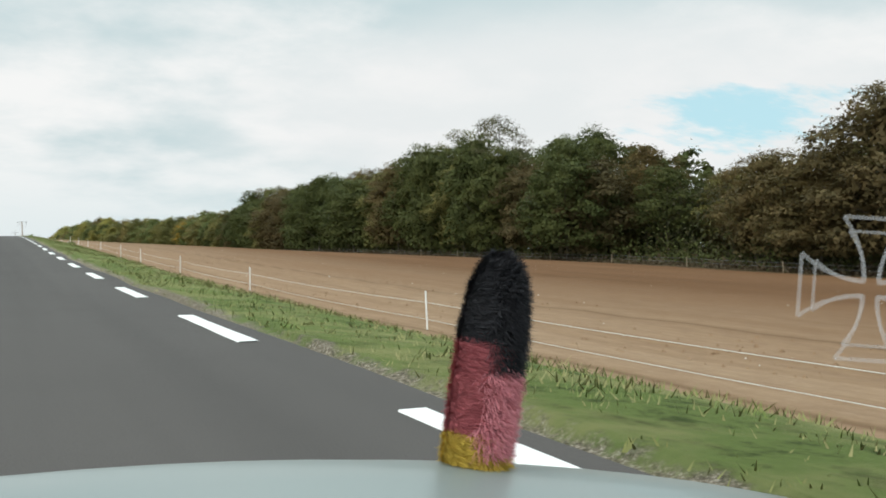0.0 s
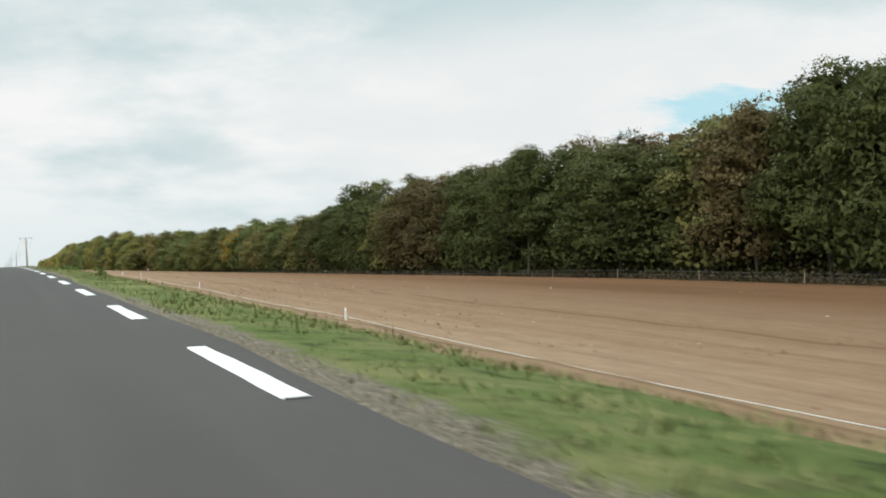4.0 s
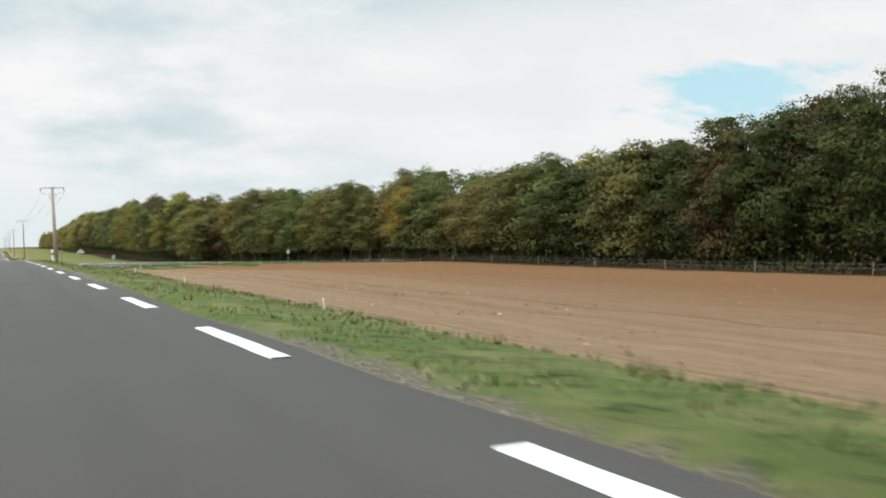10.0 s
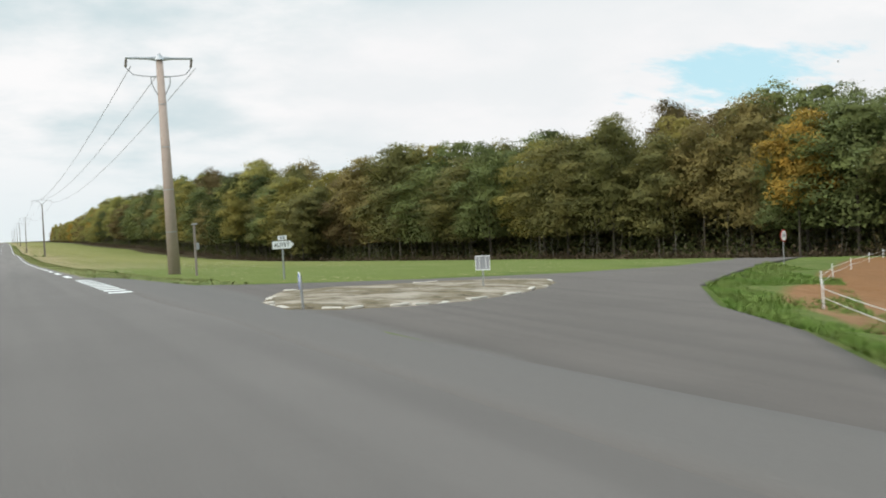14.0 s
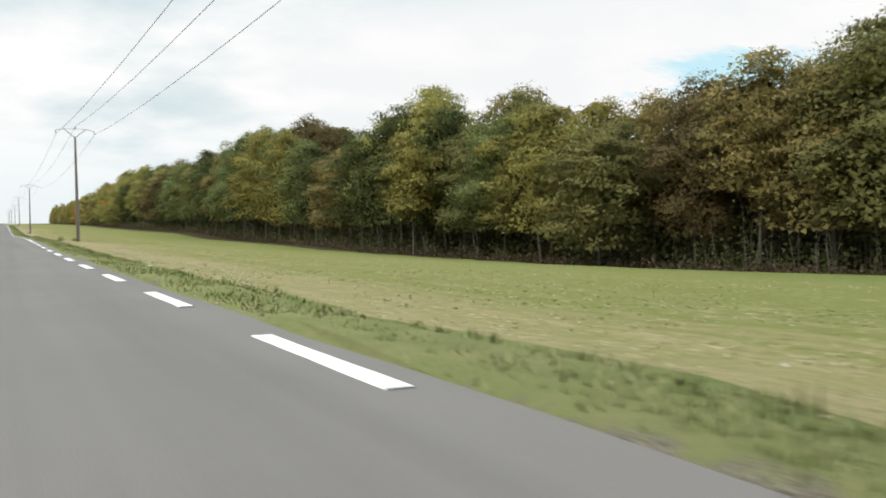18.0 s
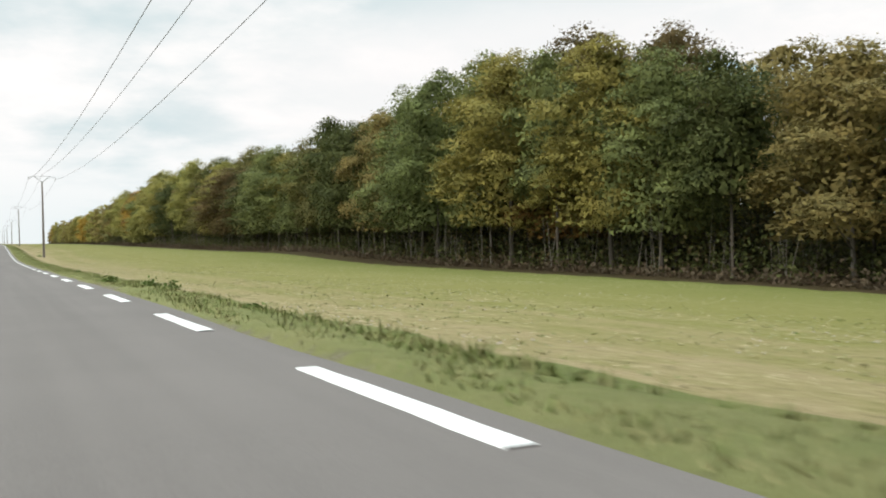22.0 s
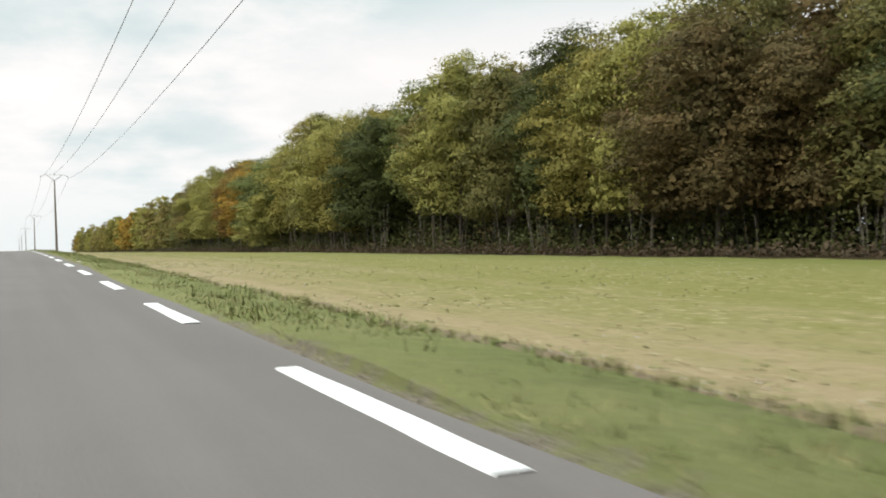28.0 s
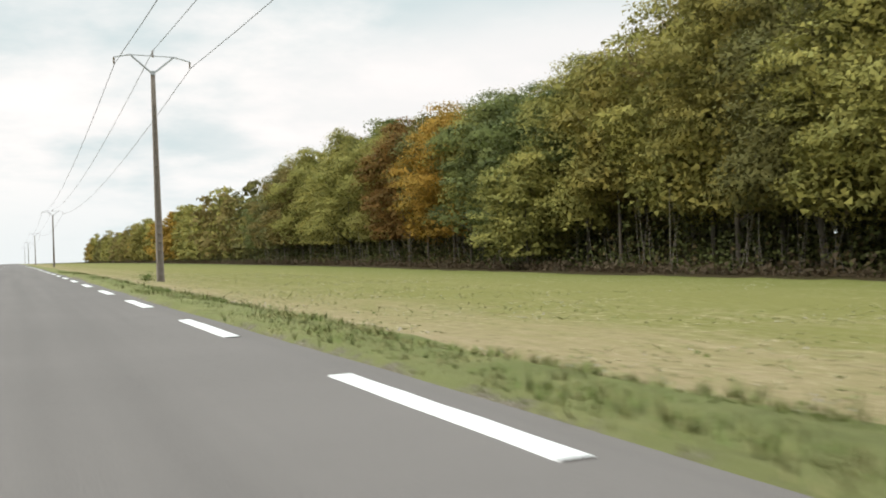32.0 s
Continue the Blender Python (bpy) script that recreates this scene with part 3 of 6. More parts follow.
def verge_x(y):
    """Outer border of the grass verge."""
    sway = 0.16 * math.sin(y * 0.71) + 0.11 * math.sin(y * 1.87 + 1.0) if y > 366 else 0.0
    return sway + float(np.interp(y, [-105.0, 90.0, 110.0, 159.0, 204.0, 258.0, 303.0, 312.0, 319.0, 348.4, 359.4, 380.0, 424.7, 503.6, 559.3, 603.9, 648.8, 693.0, 758.6, 3288.6],
                           [5.1, 5.0, 4.6, 4.35, 4.5, 5.0, 6.3, 7.0, 7.9, 7.0, 4.6, 3.4, 3.3, 3.3, 3.45, 3.8, 3.9, 3.45, 3.35, 3.5]))


LOW = table([(-100, 0.5), (100, 0.5), (140, 0.4), (285, 0.4), (300, 0.75), (312, 0.9), (322, 0.9), (352, 0.35), (365, 0.3), (1500, 0.3)])
SHOULDER = table([(300, 3.3), (309, 3.7), (316, 3.7), (322, 3.3)])


NEAR = [(TAR_R - 0.1, 312.0), (3.0, 314.9), (4.9, 319.9), (8.0, 325.4), (11.2, 330.2), (13.4, 334.8), (18.0, 341.0), (25.2, 347.7), (40.0, 360.9), (64.0, 382.4)]
FAR = [(TAR_R - 0.1, 352.4), (4.6, 349.6), (7.0, 348.9), (9.2, 348.8), (13.0, 349.1), (19.5, 350.5), (28.5, 355.4), (36.0, 361.9), (44.0, 369.2), (60.0, 387.4)]
near_y = table(NEAR)


def unit(v):
    return min(max(v, 0.0), 1.0)


def field_dip(x, y):
    """The field's corner lies lower than the road beside it."""
    if y < 285 or x < 5.2:
        return 0.0
    return 0.38 * unit((x - 5.2) / 5) * unit((60 - x) / 25) * unit((y - 285) / 30) * unit((near_y(x) - y) / 4)


def ground_z(x, y):
    r = road_z(y)
    if x <= TAR_R:
        if x >= TAR_L:
            return r
        return r - 0.25 * min((TAR_L - x) / 2.0, 1.0) - 0.01 * min(max(TAR_L - x - 2.0, 0.0), 200.0)
    rim = SHOULDER(y)
    if x < rim:
        return r - 0.10 * (x - TAR_R) / (rim - TAR_R)
    low = LOW(y)
    if x < 5.2:
        return r - 0.10 - (low - 0.10) * (x - rim) / (5.2 - rim)
    e, f = edge_x(y), foot_z(y)
    u = (x - 5.2) / (e - 5.2)
    return r - low + (f - r + low) * min(u, 1.0) - 0.004 * max(x - e, 0.0) - field_dip(x, y)


def mesh_from(name, verts, faces, mats, index=None, smooth=False):
    me = bpy.data.meshes.new(name)
    me.from_pydata([tuple(v) for v in verts], [], [tuple(f) for f in faces])
    for m in mats:
        me.materials.append(MATS[m])
    if index is not None:
        me.polygons.foreach_set("material_index", np.asarray(index, dtype=np.int32))
    if smooth:
        me.polygons.foreach_set("use_smooth", np.ones(len(me.polygons), dtype=bool))
    me.update()
    return me


def fast_mesh(name, co, size, mats):
    """A mesh of many separate faces with `size` corners each."""
    n = len(co)
    me = bpy.data.meshes.new(name)
    me.vertices.add(n)
    me.vertices.foreach_set("co", np.ascontiguousarray(co, dtype=np.float32).ravel())
    me.loops.add(n)
    me.loops.foreach_set("vertex_index", np.arange(n, dtype=np.int32))
    me.polygons.add(n // size)
    me.polygons.foreach_set("loop_start", np.arange(0, n, size, dtype=np.int32))
    me.polygons.foreach_set("loop_total", np.full(n // size, size, dtype=np.int32))
    for m in mats:
        me.materials.append(MATS[m])
    me.update(calc_edges=True)
    me.validate()
    return me


def on_side_road(x, y, grow=0.0):
    if not (311.4 < y < 389.4 and TAR_R - 0.3 < x < 66):
        return False
    xn = float(np.interp(y, [p[1] for p in NEAR], [p[0] for p in NEAR]))
    yf = float(np.interp(x, [p[0] for p in FAR], [p[1] for p in FAR]))
    return x < xn + grow and y < yf + grow




# ---- ground ----
def build_ground():
    ys = [-600, -400, -200, -100, -60] + list(np.arange(-40, 820, 1.7)) + list(np.arange(820, 1400, 12.0)) + [1420, 1600, 1900, 2400, 3200, 4400]
    verts, faces, idx = [], [], []
    rng = np.random.default_rng(4)
    for y in ys:
        e, v = edge_x(y), verge_x(y)
        xs = [-3500, -900, -250, -80, -30, -14, -8, TAR_L - 0.15, -1.5, TAR_R - 0.2, TAR_R + 0.06, TAR_R + 0.14 + rng.uniform(-0.06, 0.10)]
        xs += [2.4 + (v - 2.4) * 0.4, 2.4 + (v - 2.4) * 0.75, v, v + 0.5, v + 1.2, v + 2.2, v + 4, v + 7, v + 11]
        a = v + 11
        xs += [a + (e - 6 - a) * k for k in (0.25, 0.5, 0.75, 1.0)] + [e - 2.5, e, e + 6, e + 20, e + 60, 400, 1200, 4000]
        for k, x in enumerate(xs):
            z = ground_z(x, y)
            if -8 < x < TAR_R:
                z -= 0.05
            elif k in (11, 12, 13):
                z += 0.05 + rng.uniform(-0.03, 0.03)
            elif 14 <= k <= 24 and y < 820:
                z += rng.uniform(-0.04, 0.04)
            if on_side_road(x, y, 0.15):
                z = ground_z(x, y) - 0.08
            verts.append((x, y, z))
    n = len(xs)
    for j in range(len(ys) - 1):
        y = 0.5 * (ys[j] + ys[j + 1])
        v = verge_x(y)
        for k in range(n - 1):
            faces.append((j * n + k, j * n + k + 1, (j + 1) * n + k + 1, (j + 1) * n + k))
            if k < 6:
                m = 2
            elif k < 14:
                m = 0
            elif k < 24:
                m = 1 if y < 366 else 2
                xm = 0.5 * (verts[j * n + k][0] + verts[j * n + k + 1][0])
                if y > 348 and y > float(np.interp(xm, [p[0] for p in FAR], [p[1] for p in FAR])) + 1.0:
                    m = 2
                if y > 366 and k < 15:
                    m = 4 if 596 < y < 690 else 0
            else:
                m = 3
            idx.append(m)
    me = mesh_from("ground", verts, faces, ["verge_turf", "ploughed_soil", "young_crop", "forest_floor", "bare_earth"], idx, True)
    ob = new("ground", me)
    tagged(ob, "rolling farmland with ploughed brown soil and young green crop", "ground", kind="structure")
    return ob


build_ground()


# ---- road ----
def strip(name, left, right, ys, lift, mat, thick=0.05):
    """A slab along the road between two borders that are functions of y."""
    verts, faces = [], []
    for y in ys:
        a, b, z = left(y), right(y), road_z(y) + lift
        verts += [(a, y, z - thick), (a, y, z), (0.5 * (a + b), y, z + 0.004), (b, y, z), (b + 0.02, y, z - thick)]
    for j in range(len(ys) - 1):
        for k in range(4):
            faces.append((j * 5 + k, j * 5 + k + 1, (j + 1) * 5 + k + 1, (j + 1) * 5 + k))
    return new(name, mesh_from(name, verts, faces, [mat]))


rng = np.random.default_rng(11)
ragged = glide([(y, TAR_R + rng.uniform(-0.07, 0.09)) for y in range(-60, 960, 3)])


def tar_edge(y):
    return ragged(y) if -50 < y < 950 else TAR_R


road_ys = [-600, -300, -100, -40] + list(np.arange(-20, 860, 2.0)) + list(np.arange(860, 1400, 20.0)) + [1500, 1700, 2000, 2600, 3500, 4400]
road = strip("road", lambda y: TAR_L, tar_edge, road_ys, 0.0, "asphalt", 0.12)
tagged(road, "straight two-lane country road of grey asphalt", "road", kind="structure")


def part(name, me, parent, label=""):
    """One mesh object under a thing or a part. me: a mesh or a bmesh."""
    if isinstance(me, bmesh.types.BMesh):
        bm = me
        me = bpy.data.meshes.new(name)
        bm.to_mesh(me)
        bm.free()
    ob = new(name, me)
    ob.parent = parent
    return tagged(ob, label)


def finished(bm, mat, smooth=False):
    me = bpy.data.meshes.new("piece")
    bm.to_mesh(me)
    bm.free()
    me.materials.append(MATS[mat])
    if smooth:
        for p in me.polygons:
            p.use_smooth = True
    return me


def box(bm, size, m=None, bevel=0.0):
    r = bmesh.ops.create_cube(bm, size=1.0)["verts"]
    bmesh.ops.scale(bm, vec=size, verts=r)
    if bevel:
        es = list({e for v in r for e in v.link_edges})
        r = list({v for f in bmesh.ops.bevel(bm, geom=es, offset=bevel, segments=2, affect="EDGES", profile=0.6)["faces"] for v in f.verts} | {v for v in r if v.is_valid})
    if m is not None:
        bmesh.ops.transform(bm, matrix=m, verts=r)
    return r


def rod(bm, a, b, r1, r2=None, sides=10):
    a, b = Vector(a), Vector(b)
    d = b - a
    m = Matrix.Translation((a + b) / 2) @ d.to_track_quat("Z", "Y").to_matrix().to_4x4()
    return bmesh.ops.create_cone(bm, cap_ends=True, segments=sides, radius1=r1, radius2=r1 if r2 is None else r2, depth=d.length, matrix=m)["verts"]


def one(build, mat, smooth=False):
    bm = bmesh.new()
    build(bm)
    return finished(bm, mat, smooth)


# painted dashes of the edge line: 3 m long, laid between the stretches that were painted at one go
def dash_mesh(length, width, seed):
    rg = np.random.default_rng(seed)
    n = max(2, int(length / 0.5))
    verts, faces = [], []
    for k in range(n + 1):
        y = -length / 2 + length * k / n
        a, b = -width / 2 + rg.uniform(-0.006, 0.006), width / 2 + rg.uniform(-0.006, 0.006)
        verts += [(a, y, 0.0), (a + 0.008, y, 0.009), (b - 0.008, y, 0.009), (b, y, 0.0)]
    for k in range(n):
        for q in range(3):
            faces.append((4 * k + q, 4 * k + q + 1, 4 * k + q + 5, 4 * k + q + 4))
    return mesh_from("dash", verts, faces, ["marking_paint"])


DASH = [dash_mesh(3.0, LINE_R - LINE_L, s) for s in range(3)]
LONG = dash_mesh(5.9, LINE_R - LINE_L, 7)
BAR = dash_mesh(0.52, 0.42, 8)
CENTRE = dash_mesh(3.0, 0.13, 9)


def lay(me, x, y, length):
    ob = part("road_marking", me, road, "")
    ob.matrix_basis = pose(x, y, 0.5 * (road_z(y - length / 2) + road_z(y + length / 2)) + 0.002,
                           math.degrees(math.atan2(road_z(y + length / 2) - road_z(y - length / 2), length)), 0, 0)
    return ob


FAR_ENDS = [(4.43, 147.42, 310.03), (355.1, 394.11, 465.5, 497.96, 738.48, 1128.48)]
LONG_AT = 491.5


def far_ends():
    """Far ends of the painted dashes, filled in between the known ones."""
    for known in FAR_ENDS:
        for a, b in zip(known, known[1:]):
            n = max(1, round((b - a) / 6.5))
            for k in range(n):
                yield a + (b - a) * k / n
        yield known[-1]


mid = 0.5 * (LINE_L + LINE_R)
for k, y in enumerate(far_ends()):
    if abs(y - LONG_AT) < 3.0:
        lay(LONG, mid, y - 2.95, 5.9)
    else:
        lay(DASH[k % 3], mid, y - 1.5, 3.0)
for k in range(10):
    lay(BAR, 1.88, 338.33 + 1.09 * k, 0.52)
for y in (-2.08, -8.6):
    lay(DASH[0], mid, y - 1.5, 3.0)
for k in range(90):
    lay(CENTRE, -1.5, 6 + 13.0 * k, 3.0)

# ---- side road and island at the junction ----

def build_side_road():
    verts, faces = [], []
    n = 30
    rows = []
    for (a, b) in zip(NEAR, FAR):
        rows.append((Vector((*a, 0)), Vector((*b, 0))))
    fine_rows = []
    for (a, b), (c, d) in zip(rows, rows[1:]):
        for k in range(4):
            fine_rows.append((a.lerp(c, k / 4), b.lerp(d, k / 4)))
    fine_rows.append(rows[-1])
    for a, b in fine_rows:
        for k in range(n + 1):
            p = a.lerp(b, k / n)
            x, y = p.x, p.y
            verts.append((x, y, ground_z(x, y) - 0.012 + 0.03 * min(max(x - TAR_R + 0.1, 0.0) / 0.8, 1.0)))
    for j in range(len(fine_rows) - 1):
        for k in range(n):
            faces.append((j * (n + 1) + k, (j + 1) * (n + 1) + k, (j + 1) * (n + 1) + k + 1, j * (n + 1) + k + 1))
    ob = new("side_road", mesh_from("side_road", verts, faces, ["asphalt_old"], None, True))
    bpy_mod = ob.modifiers.new("slab", "SOLIDIFY")
    bpy_mod.thickness, bpy_mod.offset = 0.12, -1.0
    return tagged(ob, "worn brownish asphalt side road joining the main road", "road", kind="structure")


build_side_road()
ISLE = [(5.6, 341.6), (5.1, 340.0), (5.2, 338.6), (6.2, 338.0), (7.8, 338.1), (9.6, 338.9), (11.6, 340.4), (13.6, 342.4), (15.2, 344.5), (16.0, 346.2), (15.2, 346.9), (13.0, 346.7), (10.5, 346.1), (8.3, 345.3), (6.6, 344.2)]


def isle_z(x, y):
    return ground_z(x, y) + 0.03


def build_island():
    cx, cy = sum(p[0] for p in ISLE) / len(ISLE), sum(p[1] for p in ISLE) / len(ISLE)
    ring = []
    for a, b in zip(ISLE, ISLE[1:] + ISLE[:1]):
        for k in range(3):
            ring.append((a[0] + (b[0] - a[0]) * k / 3, a[1] + (b[1] - a[1]) * k / 3))
    verts, faces, idx = [], [], []
    levels = [(1.06, -0.05), (1.0, 0.02), (0.9, 0.05), (0.7, 0.08), (0.4, 0.10), (0.05, 0.10)]
    rg = np.random.default_rng(3)
    for s, up_by in levels:
        for x, y in ring:
            px, py = cx + (x - cx) * s, cy + (y - cy) * s
            verts.append((px, py, isle_z(px, py) + up_by + rg.uniform(-0.015, 0.015)))
    n = len(ring)
    for j in range(len(levels) - 1):
        for k in range(n):
            faces.append((j * n + k, j * n + (k + 1) % n, (j + 1) * n + (k + 1) % n, (j + 1) * n + k))
            idx.append(0)
    faces.append(tuple((len(levels) - 1) * n + k for k in range(n)))
    idx.append(0)
    isle = new("traffic_island", mesh_from("traffic_island", verts, faces, ["island_earth"], idx))
    tagged(isle, "teardrop traffic island of bare earth and pale gravel with broken kerb", "traffic island", kind="structure")
    stone = one(lambda bm: box(bm, (0.42, 0.15, 0.06), None, 0.02), "kerb_stone")
    for k in range(0, n):
        (x, y), (u, v) = ring[k], ring[(k + 1) % n]
        ln = math.hypot(u - x, v - y)
        for q in range(max(1, round(ln / 0.5))):
            if rg.random() < (0.3 if y < 341 else 0.75):
                continue
            f = (q + 0.5) / max(1, round(ln / 0.5))
            px, py = x + (u - x) * f, y + (v - y) * f
            ob = part("kerb_stone", stone, isle)
            ob.matrix_basis = pose(px, py, isle_z(px, py) + 0.01 + rg.uniform(-0.03, 0.02), rg.uniform(-6, 6), rg.uniform(-4, 4), math.degrees(math.atan2(v - y, u - x)) + rg.uniform(-4, 4))


build_island()


# ---- trees ----



def leaf_tris(rg, centres, normals, size, long=1.5):
    """Separate pointed leaves, three corners each."""
    n = len(centres)
    nrm = normals / np.maximum(np.linalg.norm(normals, axis=1, keepdims=True), 1e-6)
    t = rg.normal(size=(n, 3))
    t -= nrm * (t * nrm).sum(1, keepdims=True)
    t /= np.maximum(np.linalg.norm(t, axis=1, keepdims=True), 1e-6)
    b = np.cross(nrm, t)
    s = size * rg.uniform(0.6, 1.35, (n, 1))
    skew = t * s * rg.uniform(-0.3, 0.3, (n, 1))
    return np.stack([centres - t * s * 0.45 * long + b * s * 0.2, centres + b * s * 0.5 + t * s * 0.4 + skew, centres + t * s * 0.3 * long - b * s * 0.55 - skew], 1).reshape(-1, 3)


def clumps(rg, tall, wide, low, count, lobes):
    """Leaf sprays of a crown, on the outer sides of rounded lobes that make up its dome: place, size, outward direction."""
    heads = []
    for k in range(lobes):
        h = (k + 0.5) / lobes
        r = rg.uniform(1.6, 2.6) * (1 - 0.2 * h) * wide / 5.5
        prof = math.sqrt(max(1 - (max(h - 0.3, 0) / 0.74) ** 2, 0.0)) * (0.8 + 0.2 * min(h / 0.3, 1))
        a = 2.4 * k + rg.uniform(-0.5, 0.5)
        d = max(wide * prof * rg.uniform(0.82, 1.1) - r, 0.0)
        heads.append((d * math.cos(a), d * math.sin(a), low + 0.7 * r + (tall - low - 1.7 * r) * h, r))
    heads = np.array(heads)
    pick = heads[rg.choice(lobes, count, p=heads[:, 3] ** 2 / (heads[:, 3] ** 2).sum())]
    out_dir = pick[:, :2] / np.maximum(np.hypot(pick[:, 0], pick[:, 1])[:, None], 0.6)
    d = rg.normal(size=(count, 3))
    d /= np.linalg.norm(d, axis=1, keepdims=True)
    d[:, :2] += 0.65 * out_dir
    d[:, 2] += 0.35
    d /= np.linalg.norm(d, axis=1, keepdims=True)
    at = pick[:, :3] + d * pick[:, 3:4] * rg.uniform(0.8, 1.12, (count, 1)) * np.array([1.0, 1.0, 0.85])
    return np.concatenate([at, rg.uniform(0.45, 1.0, (count, 1)), d], 1)


def crown_points(seed, tall, wide, low, count, leaves, size, lobes=15, gappy=0.0):
    """Leaves of a crown in flat, slightly drooping sprays: corners and their normals, which follow the round of the crown."""
    rg = np.random.default_rng(seed)
    cl = clumps(rg, tall, wide, low, count, lobes)
    per = rg.poisson(leaves / count, count) + 3
    if gappy:
        per = (per * np.where(rg.random(count) < gappy, 0.2, 1.0)).astype(int) + 2
    c = np.repeat(cl, per, 0)
    n = len(c)
    q = np.clip(rg.normal(size=(n, 3)), -1.7, 1.7)
    reach = np.hypot(q[:, 0], q[:, 1])
    out = c[:, 4:7]
    drop = (q[:, :2] * out[:, :2]).sum(1)
    q[:, 2] = q[:, 2] * 0.34 - 0.26 * np.maximum(drop, -0.4) - 0.10 * reach
    pos = c[:, :3] + q * c[:, 3:4] * 0.72 * np.array([1.0, 1.0, 0.9])
    small = rg.random(n) < 0.45
    pos = np.where(small[:, None], pos, pos - out * c[:, 3:4] * 0.3)
    nrm = out * 0.55 + np.array([0, 0, 0.55]) + rg.normal(size=(n, 3)) * 0.5
    tris = leaf_tris(rg, pos, nrm, np.where(small, size * 0.62, size * 1.15)[:, None])
    shade = out * 0.75 + np.array([0, 0, 0.22]) + q * 0.22 + rg.normal(size=(n, 3)) * 0.16
    if gappy < 0.3:
        m = max(40, int(leaves * 0.26))
        u = rg.uniform(0, 1, m)
        a = rg.uniform(0, 6.283, m)
        w = rg.uniform(0.15, 0.74, m) * wide * np.sqrt(np.maximum(1 - u**2, 0.05))
        core = np.stack([w * np.cos(a), w * np.sin(a), low + 0.5 + (tall - low - 2.4) * u], 1)
        tris = np.concatenate([tris, leaf_tris(rg, core, rg.normal(size=(m, 3)), size * 1.7)])
        shade = np.concatenate([shade, np.stack([np.cos(a), np.sin(a), 0.2 * u], 1)])
    shade /= np.linalg.norm(shade, axis=1, keepdims=True)
    return tris, cl, np.repeat(shade, 3, 0)


def upright(n):
    """Normals of n corners that all point up."""
    return np.tile(np.array([[0.0, 0.0, 1.0]]), (n, 1))


def leafy_mesh(name, co, normals, mats):
    """Leaves turned to the side of their normals, which are kept for smooth shading."""
    t = co.reshape(-1, 3, 3).copy()
    face = np.cross(t[:, 1] - t[:, 0], t[:, 2] - t[:, 0])
    wrong = (face * normals[::3]).sum(1) < 0
    t[wrong] = t[wrong][:, [0, 2, 1]]
    me = fast_mesh(name, t.reshape(-1, 3), 3, mats)
    me.polygons.foreach_set("use_smooth", np.ones(len(me.polygons), dtype=bool))
    me.normals_split_custom_set(normals.tolist())
    return me


def tube(bm, pts, radii, sides):
    rings = []
    for k, (p, r) in enumerate(zip(pts, radii)):
        d = (Vector(pts[min(k + 1, len(pts) - 1)]) - Vector(pts[max(k - 1, 0)])).normalized()
        q = d.to_track_quat("Z", "Y")
        rings.append([bm.verts.new(Vector(p) + q @ Vector((r * math.cos(2 * math.pi * s / sides), r * math.sin(2 * math.pi * s / sides), 0))) for s in range(sides)])
    for a, b in zip(rings, rings[1:]):
        for s in range(sides):
            bm.faces.new((a[s], a[(s + 1) % sides], b[(s + 1) % sides], b[s]))


def trunk_mesh(seed, tall, low, girth, cl, limbs, mat):
    rg = np.random.default_rng(seed + 500)
    bm = bmesh.new()
    bend = rg.uniform(-0.35, 0.35, 2)
    def at(u):
        return Vector((bend[0] * math.sin(3 * u), bend[1] * math.sin(2.3 * u), u * tall * 0.86 - 0.4 * (u == 0)))
    us = [0.0, 0.02, 0.1, 0.25, 0.45, 0.65, 0.85, 1.0]
    tube(bm, [at(u) for u in us], [girth * 1.5, girth * 1.1, girth, girth * 0.85, girth * 0.66, girth * 0.45, girth * 0.22, 0.03], 7)
    order = rg.permutation(len(cl))[:limbs]
    for k in order:
        tip = Vector(cl[k][:3])
        u = min(max((tip.z - 0.28 * math.hypot(tip.x, tip.y) * 2 - 0.8) / (tall * 0.86), 0.12), 0.9)
        a = at(u)
        m = a.lerp(tip, 0.55) + Vector((0, 0, -0.08 * (tip - a).length))
        r = girth * (1 - u) * 0.28 + 0.02
        tube(bm, [a, m, tip], [r, r * 0.6, 0.02], 5)
    return finished(bm, mat, True)


# kinds of tree: height, half width, foot of the crown, leaf sprays, leaves, leaf size, lobes, gaps, trunk
KINDS = [
    (16.0, 6.0, 2.4, 420, 23000, 0.165, 17, 0.0, 0.15), (17.5, 5.6, 2.8, 400, 22000, 0.165, 17, 0.05, 0.16),
    (14.5, 5.6, 1.2, 320, 12500, 0.22, 19, 0.0, 0.13), (15.5, 5.0, 2.3, 340, 19500, 0.16, 14, 0.06, 0.12),
    (18.5, 5.6, 5.0, 300, 9500, 0.20, 16, 0.08, 0.19), (13.0, 5.0, 0.6, 280, 11500, 0.21, 17, 0.0, 0.11),
    (17.0, 4.8, 6.5, 130, 5600, 0.16, 14, 0.32, 0.15), (11.0, 3.1, 3.4, 130, 9500, 0.15, 11, 0.0, 0.09),
    (17.0, 5.4, 3.5, 300, 9500, 0.20, 16, 0.0, 0.15), (16.0, 6.0, 1.6, 330, 13500, 0.22, 19, 0.0, 0.15),
]
SHAPES = []
